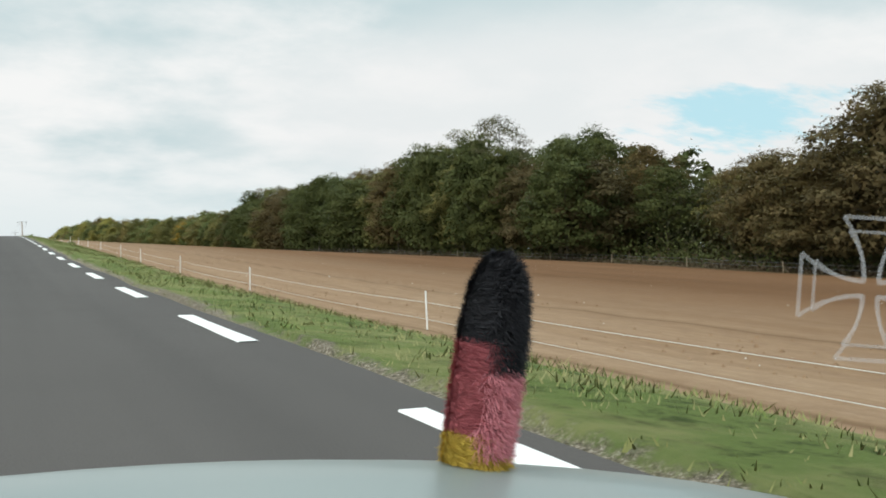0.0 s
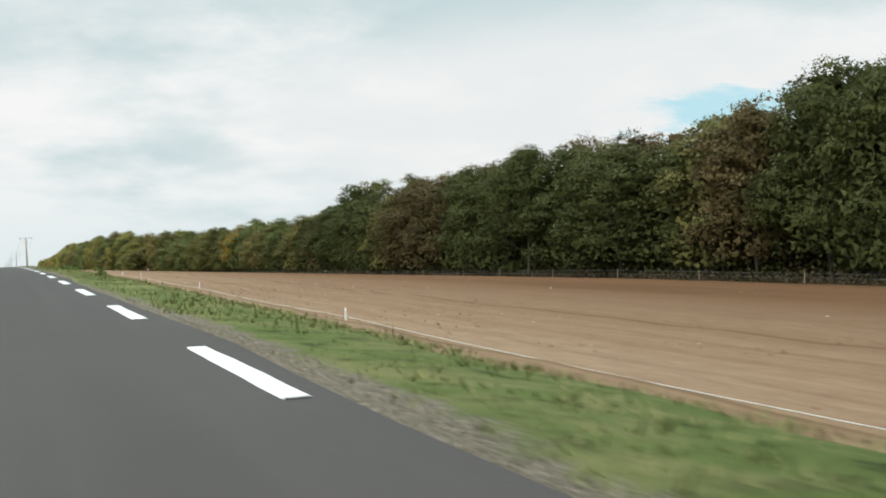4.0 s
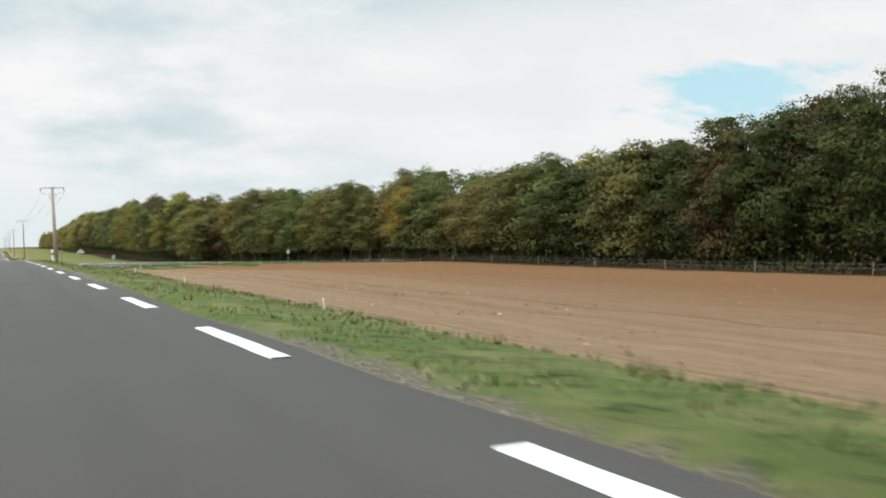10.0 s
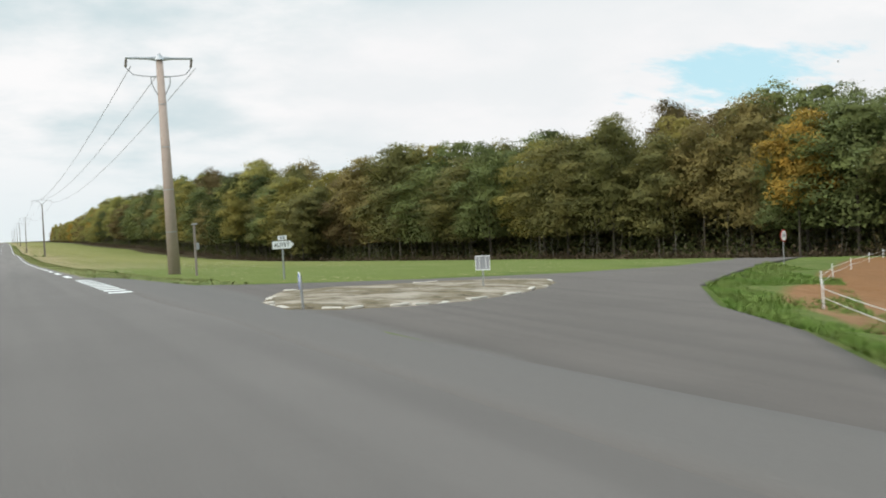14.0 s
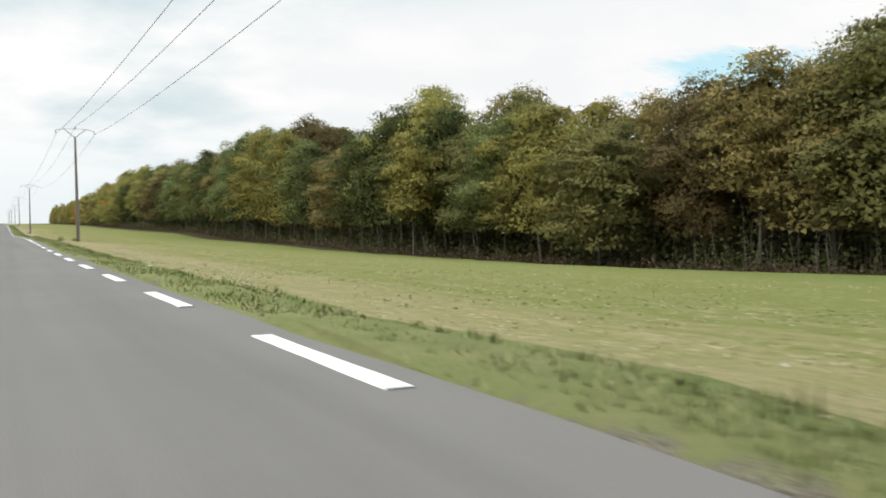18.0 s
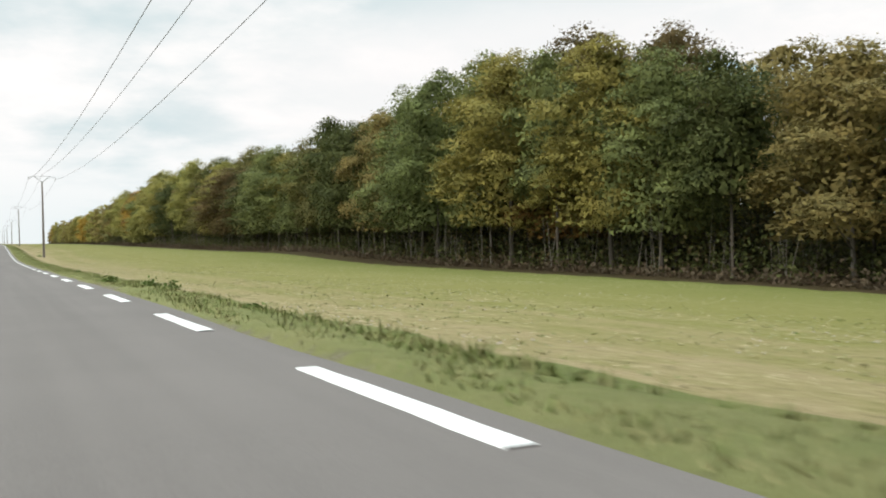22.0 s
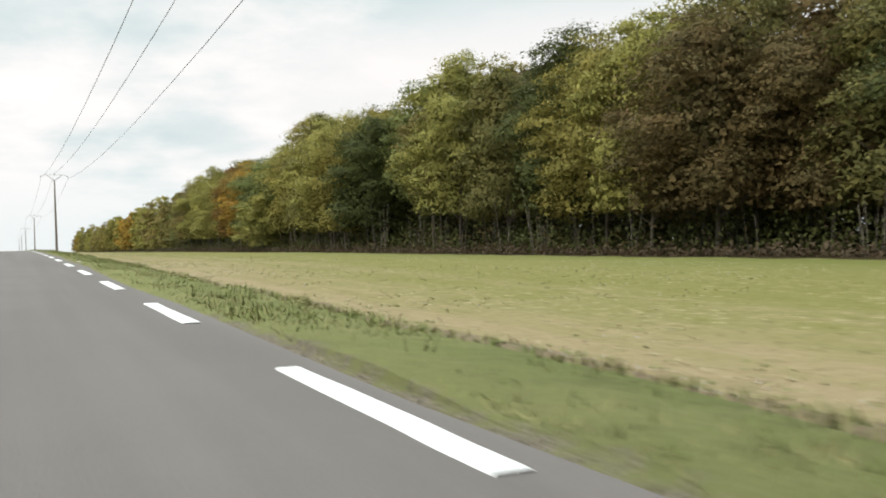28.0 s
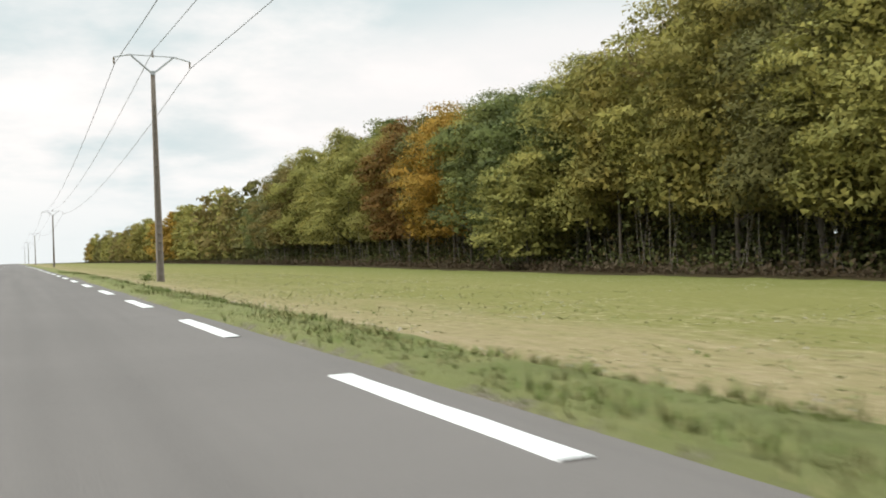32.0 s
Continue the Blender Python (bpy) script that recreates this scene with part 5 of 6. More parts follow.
def keep_right_sign(x, y):
    base = new("arrow_sign")
    base.matrix_basis = pose(x, y, ground_z(x, y) + 0.12, 3.0, -3.0, -101) @ Matrix.Diagonal((0.82, 0.82, 0.82, 1))
    part("post", one(lambda bm: rod(bm, (0, 0.035, -0.2), (0, 0.035, 0.75), 0.03, None, 10), "galvanised"), base, "grey steel post")
    rim = part("disc", disc(0.235, "sign_white", 0.02), base, "blue disc with white rim")
    rim.location = (0, 0, 0.60)
    face = part("disc_face", disc(0.215, "sign_blue", 0.006), rim)
    face.location = (0, -0.005, 0)
    arrow = part("arrow", plate([(-0.13, 0.10), (-0.10, 0.14), (0.04, -0.005), (0.085, 0.04), (0.12, -0.13), (-0.045, -0.09), (0.0, -0.045)], 0.004, "sign_white"), rim, "white slanting arrow")
    arrow.location = (0, -0.009, 0)
    return tagged(base, "low round blue arrow sign leaning on the island", "traffic sign")


def limit_sign(x, y):
    base = new("speed_sign")
    base.matrix_basis = pose(x, y, ground_z(x, y), 0, 0, 20)
    part("post", one(lambda bm: box(bm, (0.06, 0.04, 2.0), pose(0, 0.03, 0.75), 0.006), "galvanised"), base, "grey steel post")
    rim = part("disc", disc(0.30, "red_reflector", 0.02), base, "white disc with red rim")
    rim.location = (0, 0, 1.48)
    face = part("disc_face", disc(0.262, "sign_white", 0.006), rim)
    face.location = (0, -0.005, 0)
    for k in (-0.075, 0.075):
        bar = part("bar", plate([(k - 0.05, -0.09), (k + 0.05, -0.09), (k + 0.05, 0.09), (k - 0.05, 0.09)], 0.004, "sign_grey"), rim)
        bar.location = (0, -0.009, 0)
    return tagged(base, "round white road sign with red rim on a post", "traffic sign")


def back_of_sign(x, y):
    base = new("road_sign_back")
    base.matrix_basis = pose(x, y, ground_z(x, y) + 0.30, 0, 0, -30) @ Matrix.Diagonal((0.54, 0.54, 0.52, 1))
    part("post", one(lambda bm: box(bm, (0.07, 0.05, 2.3), pose(0, 0.0, 0.05), 0.006), "galvanised"), base, "pale steel post")
    part("panel", plate([(-0.35, 0.52), (0.35, 0.52), (0.35, 1.24), (-0.35, 1.24)], 0.012, "sign_grey"), base, "grey back of a square sign")
    for a, b in (((-0.35, 0.52), (0.35, 0.52)), ((-0.35, 1.24), (0.35, 1.24)), ((-0.35, 0.5), (-0.35, 1.26)), ((0.35, 0.5), (0.35, 1.26)), ((-0.16, 0.5), (-0.16, 1.26)), ((0.16, 0.5), (0.16, 1.26))):
        part("frame_bar", one(lambda bm: rod(bm, (a[0], -0.02, a[1]), (b[0], -0.02, b[1]), 0.022, None, 6), "sign_white"), base)
    return tagged(base, "square road sign seen from its grey framed back", "traffic sign")


def cable_post(x, y):
    base = new("marker_post")
    base.matrix_basis = pose(x, y, ground_z(x, y), 0, -0.5, 0)
    part("post", one(lambda bm: box(bm, (0.09, 0.09, 2.6), pose(0, 0, 0.9), 0.01), "concrete_grey"), base, "grey concrete post")
    part("box", one(lambda bm: box(bm, (0.12, 0.1, 0.3), pose(0.1, -0.02, 1.25), 0.012), "sign_grey"), base, "small grey metal box")
    part("top_plate", one(lambda bm: box(bm, (0.24, 0.12, 0.05), pose(0.02, 0, 2.2), 0.008), "galvanised"), base)
    return tagged(base, "slim grey concrete post with a small metal box", "post")


def delineator(x, y):
    base = new("delineator_post")
    base.matrix_basis = pose(x, y, ground_z(x, y) + 0.03, 0, -3.2, 0)
    def ringed(z0, z1, r0, r1):
        return one(lambda bm: rod(bm, (0, 0, z0), (0, 0, z1), r0, r1, 24), "white_plastic", False)
    part("lower_body", ringed(-0.15, 0.62, 0.103, 0.10), base, "white plastic tube")
    part("red_band", one(lambda bm: rod(bm, (0, 0, 0.62), (0, 0, 0.79), 0.101, 0.101, 24), "red_reflector"), base, "red reflective band")
    part("upper_body", ringed(0.79, 1.0, 0.10, 0.10), base)
    part("cap", one(lambda bm: (rod(bm, (0, 0, 1.0), (0, 0, 1.035), 0.10, 0.085, 24), rod(bm, (0, 0, 1.035), (0, 0, 1.075), 0.085, 0.03, 24)), "white_plastic"), base)
    return tagged(base, "white plastic delineator post with a red band in the grass", "delineator post")


direction_sign(9.0, 352.8)
keep_right_sign(5.45, 338.35)
limit_sign(35.7, 356.0)
back_of_sign(11.7, 342.3)
cable_post(7.3, 360.8)
delineator(3.98, 313.4)


# ---- fences ----
def fence(name, label, posts, heights, tall, r, mat, wire_mat, wr, slack=0.02, slump=None):
    """Posts with strands between them; posts: places along the fence."""
    base = new(name)
    x0, y0 = posts[0]
    base.matrix_basis = pose(x0, y0, ground_z(x0, y0))
    inv = base.matrix_basis.inverted()
    rg = np.random.default_rng(int(abs(x0) * 100 + abs(y0)))
    shaft = one(lambda bm: (rod(bm, (0, 0, -0.25), (0, 0, tall), r, r * 0.85, 8), rod(bm, (0, 0, tall), (0, 0, tall + 0.02), r * 1.3, r * 0.7, 8)), mat)
    tops = []
    for x, y in posts:
        p = part("post", shaft, base)
        p.matrix_basis = inv @ pose(x, y, ground_z(x, y), rg.uniform(-4, 4), rg.uniform(-4, 4), rg.uniform(0, 90))
        tops.append(Vector((x, y, ground_z(x, y))))
    for h in heights:
        bm = bmesh.new()
        pts = []
        for a, b in zip(tops, tops[1:]):
            k = max(2, int((b - a).length / 2))
            for q in range(1 if pts else 0, k + 1):
                w = a.lerp(b, q / k)
                pts.append(inv @ Vector((w.x, w.y, ground_z(w.x, w.y) * 0.5 + w.z * 0.5 + h * (slump(w.y) if slump else 1.0) - slack * 4 * q / k * (1 - q / k))))
        tube(bm, pts, [wr] * len(pts), 4)
        part("strand", finished(bm, wire_mat), base)
    return tagged(base, label, "fence")


fence("electric_fence", "white plastic electric fence with two tape strands beside ploughed field", [(5.65, y) for y in (-18.0, -7.8, 2.6, 13.1, 24.3, 34.8, 45.4, 53.4, 64.6, 74.5, 84.0, 93.9)],
      (0.17, 0.42), 0.57, 0.014, "white_plastic", "fence_tape", 0.004, 0.03, table([(60, 1.0), (82, 0.65)]))
fence("field_fence", "low white tape fence on short posts along the ploughed field", [(5.62, 96.0), (5.7, 109.6), (5.8, 123.6), (5.9, 137.6), (5.85, 144.0), (5.1, 148.5), (4.55, 158.0), (4.6, 170.8), (4.68, 188.8), (4.7, 202.3), (4.72, 216.6), (4.85, 231.0), (5.0, 244.6), (5.15, 259.2), (5.5, 273.9), (5.95, 288.7), (6.5, 303.2), (7.2, 311.5), (8.2, 319.4)],
      (0.06,), 0.20, 0.014, "white_plastic", "fence_tape", 0.005, 0.04, table([(150, 1.0), (160, 0.25), (285, 0.25), (300, 1.0)]))
fence("corner_fence", "white plastic tape fence turning away along the field corner", [(8.3, 319.7), (10.6, 324.7), (12.9, 329.3), (18.3, 336.7), (23.5, 341.8), (29.7, 347.2), (37.0, 353.0), (44.5, 358.6), (53.0, 365.0), (62.0, 371.5)],
      (0.28, 0.50), 0.62, 0.02, "white_plastic", "fence_tape", 0.010, 0.03)
fence("woodland_fence", "wire fence on weathered wooden posts along the wood's foot", [(edge_x(y) - 3.2, y) for y in np.arange(38, 364, 12.8)],
      (0.5, 0.85), 1.0, 0.05, "wood_post", "cable_metal", 0.012, 0.03)


# ---- grass, weeds, stones ----
def blades():
    rg = np.random.default_rng(21)
    def sow(n, y0, y1, tall, seed_mat, name, label, inner=0.0):
        y = rg.uniform(y0, y1, n)
        v = np.array([verge_x(q) for q in y])
        lo = TAR_R + 0.10
        u = rg.uniform(0, 1, n)
        x = lo + (v + 0.15 - lo) * u
        keep = ~np.array([on_side_road(a, b, 0.1) for a, b in zip(x, y)])
        keep &= np.sin(x * 3.1 + y * 0.83) + np.sin(y * 2.3 - x) + rg.normal(0, 0.9, n) > -0.9
        x, y, u = x[keep], y[keep], u[keep]
        z = np.array([ground_z(a, b) for a, b in zip(x, y)]) + 0.03
        m = len(x)
        h = tall * rg.uniform(0.3, 1.0, m) * (0.8 + 0.25 * u) * (1 + 0.4 * np.sin(y * 0.9) * np.sin(y * 0.23 + x))
        c = np.stack([x, y, z], 1)
        out = []
        for k in range(3):
            a = rg.uniform(0, 6.283, m)
            side = np.stack([np.cos(a), np.sin(a), np.zeros(m)], 1) * (0.004 + 0.007 * rg.random(m))[:, None]
            lean = np.stack([rg.normal(0, 0.5, m) * h, rg.normal(0, 0.5, m) * h, h], 1)
            off = np.stack([rg.normal(0, 0.05, m), rg.normal(0, 0.05, m), np.zeros(m)], 1)
            out.append(np.stack([c + off - side, c + off + side, c + off + lean], 1).reshape(-1, 3))
        ob = new(name, leafy_mesh(name, np.concatenate(out), upright(len(out) * len(out[0])), [seed_mat]))
        tagged(ob, label, "grass", kind="stuff")
    sow(64000, 0, 746, 0.085, "blade", "verge_grass", "uneven green and straw-coloured grass on the road verge")
    def tufts(n, mat, label):
        """Taller clumps of grass and dry stalks, thickest away from the tar."""
        y = rg.uniform(11, 800, n)
        v = np.array([verge_x(q) for q in y])
        x = TAR_R + 0.25 + (v + 0.1 - TAR_R) * rg.uniform(0, 1, n)
        keep = ~np.array([on_side_road(a, b, 0.3) for a, b in zip(x, y)])
        keep &= np.sin(y * 0.31) + np.sin(y * 0.11 + 1) + rg.normal(0, 1.0, n) > -0.3
        x, y = x[keep], y[keep]
        c = np.stack([x, y, np.array([ground_z(a, b) for a, b in zip(x, y)])], 1)
        m = len(x)
        size = rg.uniform(0.05, 0.125, m) * (1 + 0.9 * (rg.random(m) < 0.05))
        out = []
        for k in range(11):
            a, f = rg.uniform(0, 6.283, m), rg.uniform(0.1, 0.9, m)
            dirs = np.stack([np.cos(a), np.sin(a), np.zeros(m)], 1)
            foot = c + dirs * (size * 1.1 * rg.uniform(0, 1, m))[:, None]
            side = np.stack([-np.sin(a), np.cos(a), np.zeros(m)], 1) * rg.uniform(0.006, 0.014, m)[:, None]
            tip = foot + dirs * (size * 0.7 * f)[:, None] + np.array([0, 0, 1.0]) * (size * (1.15 - 0.6 * f))[:, None]
            out.append(np.stack([foot - side, foot + side, tip], 1).reshape(-1, 3))
        ob = new("grass_tufts", leafy_mesh("grass_tufts", np.concatenate(out), upright(len(out) * len(out[0])), [mat]))
        tagged(ob, label, "grass", kind="stuff")
    tufts(14000, "tuft_dark", "dark green grass tufts on the road verge")
    tufts(9000, "tuft_dry", "dry olive and straw-coloured tufts on the verge")
    def crop(n):
        """Seedlings and straw of the young crop, thinning out towards the verge."""
        y = rg.uniform(380, 800, n)
        x = np.array([verge_x(q) for q in y]) + 0.2 + 13.0 * rg.uniform(0, 1, n) ** 1.2
        for mat, name, label, mine, high in (("crop_leaf", "young_crop", "small green seedlings of a young crop in rows", rg.random(n) < 0.66, 0.030), ("straw", "crop_straw", "pale bits of straw and stubble among the seedlings", None, 0.02)):
            pick = mine if mine is not None else ~last
            last = pick
            c = np.stack([x[pick], y[pick], np.array([ground_z(a, b) for a, b in zip(x[pick], y[pick])])], 1)
            m = len(c)
            out = []
            for k in range(3):
                a = rg.uniform(0, 6.283, m)
                dirs = np.stack([np.cos(a), np.sin(a), np.zeros(m)], 1)
                side = np.stack([-np.sin(a), np.cos(a), np.zeros(m)], 1) * rg.uniform(0.008, 0.018, m)[:, None]
                foot = c + dirs * rg.uniform(0.0, 0.06, m)[:, None]
                out.append(np.stack([foot - side, foot + side, foot + dirs * rg.uniform(0.03, 0.09, m)[:, None] + np.array([0, 0, 1.0]) * (high * rg.uniform(0.5, 1.2, m))[:, None]], 1).reshape(-1, 3))
            ob = new(name, leafy_mesh(name, np.concatenate(out), upright(len(out) * len(out[0])), [mat]))
            tagged(ob, label, "crop", kind="stuff")
    crop(42000)
    def corner(n):
        """Longer grass between the side road and the field's fence."""
        x = rg.uniform(3.2, 34.0, n)
        y = np.array([near_y(q) for q in x]) - rg.uniform(0.1, 1.0, n) ** 1.3 * np.interp(x, [3, 8, 34], [1.5, 7.0, 4.5])
        z = np.array([ground_z(a, b) for a, b in zip(x, y)])
        c = np.stack([x, y, z], 1)
        h = 0.16 * rg.uniform(0.3, 1.0, n) * (1 + 0.5 * np.sin(x * 1.3) * np.sin(y * 0.9))
        out = []
        for k in range(4):
            a = rg.uniform(0, 6.283, n)
            side = np.stack([np.cos(a), np.sin(a), np.zeros(n)], 1) * 0.012
            lean = np.stack([rg.normal(0, 0.45, n) * h, rg.normal(0, 0.45, n) * h, h], 1)
            out.append(np.stack([c - side, c + side, c + lean], 1).reshape(-1, 3))
        ob = new("corner_grass", leafy_mesh("corner_grass", np.concatenate(out), upright(len(out) * len(out[0])), ["corner_blade"]))
        tagged(ob, "lush bright green grass on the bank at the junction", "grass", kind="stuff")
    corner(16000)
    sow(26000, 0, 746, 0.09, "blade_green", "verge_grass", "deeper green grass and clover tufts on the road verge")


blades()


def ground_bits(name, label, n, y0, y1, x0, x1, lo, hi, mat, seed):
    """Stones or clods strewn over a field, as many small uneven lumps."""
    rg = np.random.default_rng(seed)
    x = x0 + (x1 - x0) * rg.uniform(0, 1, n) ** 1.7
    y = rg.uniform(y0, y1, n)
    x = np.maximum(x, np.array([verge_x(q) for q in y]) + 0.3)
    z = np.array([ground_z(a, b) for a, b in zip(x, y)])
    s = rg.uniform(lo, hi, n) * (0.7 + 0.6 * rg.random(n) ** 3)
    a = rg.uniform(0, 6.283, n)
    corners = []
    for k in range(4):
        q = a + k * 1.5708
        corners.append(np.stack([x + np.cos(q) * s * rg.uniform(0.7, 1.3, n), y + np.sin(q) * s * rg.uniform(0.7, 1.3, n), z - 0.02], 1))
    top = np.stack([x + rg.normal(0, 0.2, n) * s, y + rg.normal(0, 0.2, n) * s, z + s * rg.uniform(0.3, 0.65, n)], 1)
    tris = [np.stack([corners[k], corners[(k + 1) % 4], top], 1).reshape(-1, 3) for k in range(4)]
    ob = new(name, fast_mesh(name, np.concatenate(tris), 3, [mat]))
    tagged(ob, label, "stones" if "stone" in name else "soil", kind="stuff")


ground_bits("soil_clods", "loose brown clods of ploughed earth on the field", 9000, 0, 318, 5.2, 13, 0.02, 0.055, "ploughed_soil", 31)
ground_bits("field_stones", "pale limestone pieces strewn on the ploughed field", 1000, 0, 316, 5.2, 40, 0.015, 0.045, "stone_pale", 32)
ground_bits("field_stones", "pale stones and dry stubble among the young crop", 22000, 366, 800, 3.9, 26, 0.009, 0.024, "stone_pale", 33)
ground_bits("soil_clods", "dry clods of earth between rows of young crop", 6000, 366, 822, 3.6, 22, 0.015, 0.04, "ploughed_soil", 34)


def roadside_stones():
    rg = np.random.default_rng(41)
    me = one(lambda bm: bmesh.ops.create_icosphere(bm, subdivisions=1, radius=0.5), "stone_pale")
    base = new("edge_stones")
    tagged(base, "broken pale stones and crumbled edging beside the asphalt", "stones")
    for k in range(260):
        y = float(rg.choice([rg.uniform(61, 97), rg.uniform(126, 157), rg.uniform(172, 209), rg.uniform(248, 287), rg.uniform(379, 424), rg.uniform(559, 603)]))
        x = TAR_R + rg.uniform(0.05, 0.42)
        s = rg.uniform(0.015, 0.045)
        p = part("stone", me, base)
        p.matrix_basis = pose(x, y, ground_z(x, y) + 0.02, rg.uniform(0, 360), rg.uniform(-20, 20), rg.uniform(0, 360)) @ Matrix.Diagonal((s * 1.6, s, s * 0.45, 1))


roadside_stones()


def corner_stones():
    """Pale crumbled edging round the near corner of the junction."""
    rg = np.random.default_rng(43)
    me = one(lambda bm: bmesh.ops.create_icosphere(bm, subdivisions=1, radius=0.5), "stone_pale")
    base = new("edge_stones")
    tagged(base, "broken pale edging stones round the corner of the junction", "stones")
    for k in range(240):
        y = rg.uniform(306.0, 327.0)
        x = (float(np.interp(y, [p[1] for p in NEAR], [p[0] for p in NEAR])) if y > 312 else TAR_R) + rg.uniform(0.0, 0.4)
        s = rg.uniform(0.015, 0.055)
        p = part("stone", me, base)
        p.matrix_basis = pose(x, y, ground_z(x, y) + 0.03, rg.uniform(-10, 10), rg.uniform(-10, 10), rg.uniform(0, 360)) @ Matrix.Diagonal((s * 1.7, s, s * 0.35, 1))


corner_stones()


def weed(x, y, tall, wide, seed, mat="weed_leaf"):
    rg = np.random.default_rng(seed)
    n = 240
    c = np.stack([rg.normal(0, wide * 0.45, n), rg.normal(0, wide * 0.45, n), np.abs(rg.normal(0.25, 0.3, n)) * tall], 1)
    base = new("weed")
    base.matrix_basis = pose(x, y, ground_z(x, y))
    part("leaves", fast_mesh("leaves", leaf_tris(rg, c, rg.normal(size=(n, 3)) + np.array([0, 0, 0.5]), 0.055, 1.8), 3, [mat]), base)
    def stems(bm):
        for k in range(7):
            tube(bm, [(0, 0, -0.05), tuple(c[k] * 0.5), tuple(c[k])], [0.008, 0.006, 0.003], 4)
    part("stems", one(stems, "weed_leaf"), base)
    tagged(base, "clump of green weeds standing in the grass verge", "weed", "weeds in the verge")


rg = np.random.default_rng(51)
for x, y, t, w in ((5.1, 83.3, 0.42, 0.3), (3.4, 147.4, 0.42, 0.5), (3.9, 148.3, 0.35, 0.4), (3.3, 127.2, 0.4, 0.2), (5.9, 505.3, 0.45, 0.3), (4.6, 503.0, 0.4, 0.35), (2.6, 531.8, 0.24, 0.22), (3.2, 528.3, 0.26, 0.24), (3.6, 528.0, 0.28, 0.22), (5.4, 778.6, 0.5, 0.4), (5.2, 643.4, 0.25, 0.3), (5.4, 645.4, 0.2, 0.3)):
    weed(x, y, t, w, int(y * 10))
for k in range(24):
    y = rg.uniform(6, 732)
    if not 308 < y < 354:
        weed(rg.uniform(2.9, verge_x(y)), y, rg.uniform(0.08, 0.15), rg.uniform(0.10, 0.2), 900 + k)


def scrap(x, y, size, seed):
    """A crumpled scrap of white paper."""
    rg = np.random.default_rng(seed)
    n = 5
    verts = [((i / (n - 1) - 0.5) * size * 1.5, (j / (n - 1) - 0.5) * size, 0.03 * size + abs(rg.normal(0, 0.22)) * size) for j in range(n) for i in range(n)]
    faces = [(j * n + i, j * n + i + 1, (j + 1) * n + i + 1, (j + 1) * n + i) for j in range(n - 1) for i in range(n - 1)]
    ob = new("paper_scrap", mesh_from("paper_scrap", verts, faces, ["sign_white"]))
    ob.modifiers.new("thick", "SOLIDIFY").thickness = 0.002
    ob.matrix_basis = pose(x, y, ground_z(x, y) + 0.03, 0, 0, rg.uniform(0, 180))
    tagged(ob, "crumpled scrap of white paper on the road verge", "litter", "litter on the verge")


for k, (x, y, size) in enumerate(((2.22, 675.0, 0.09), (2.24, 717.6, 0.09), (2.20, 630.1, 0.07), (2.3, 690.0, 0.06), (3.6, 440.1, 0.06), (2.7, 716.6, 0.06))):
    scrap(x, y, size, 70 + k)


# ---- the car's front and the fur-covered microphone on it, where the drive begins ----
CAR_X, CAR_Y = ROWS[0][1], ROWS[0][2]
CAR_Z = road_z(CAR_Y + 0.8) - 0.012


def bonnet_z(x, y):
    top = 0.714 - 0.20 * x * x
    if y < 0.67:
        return top - 0.42 * (0.67 - y) ** 2 - 0.03 * (0.67 - y)
    return top - 0.20 * (y - 0.67) - 0.10 * (y - 0.67) ** 2


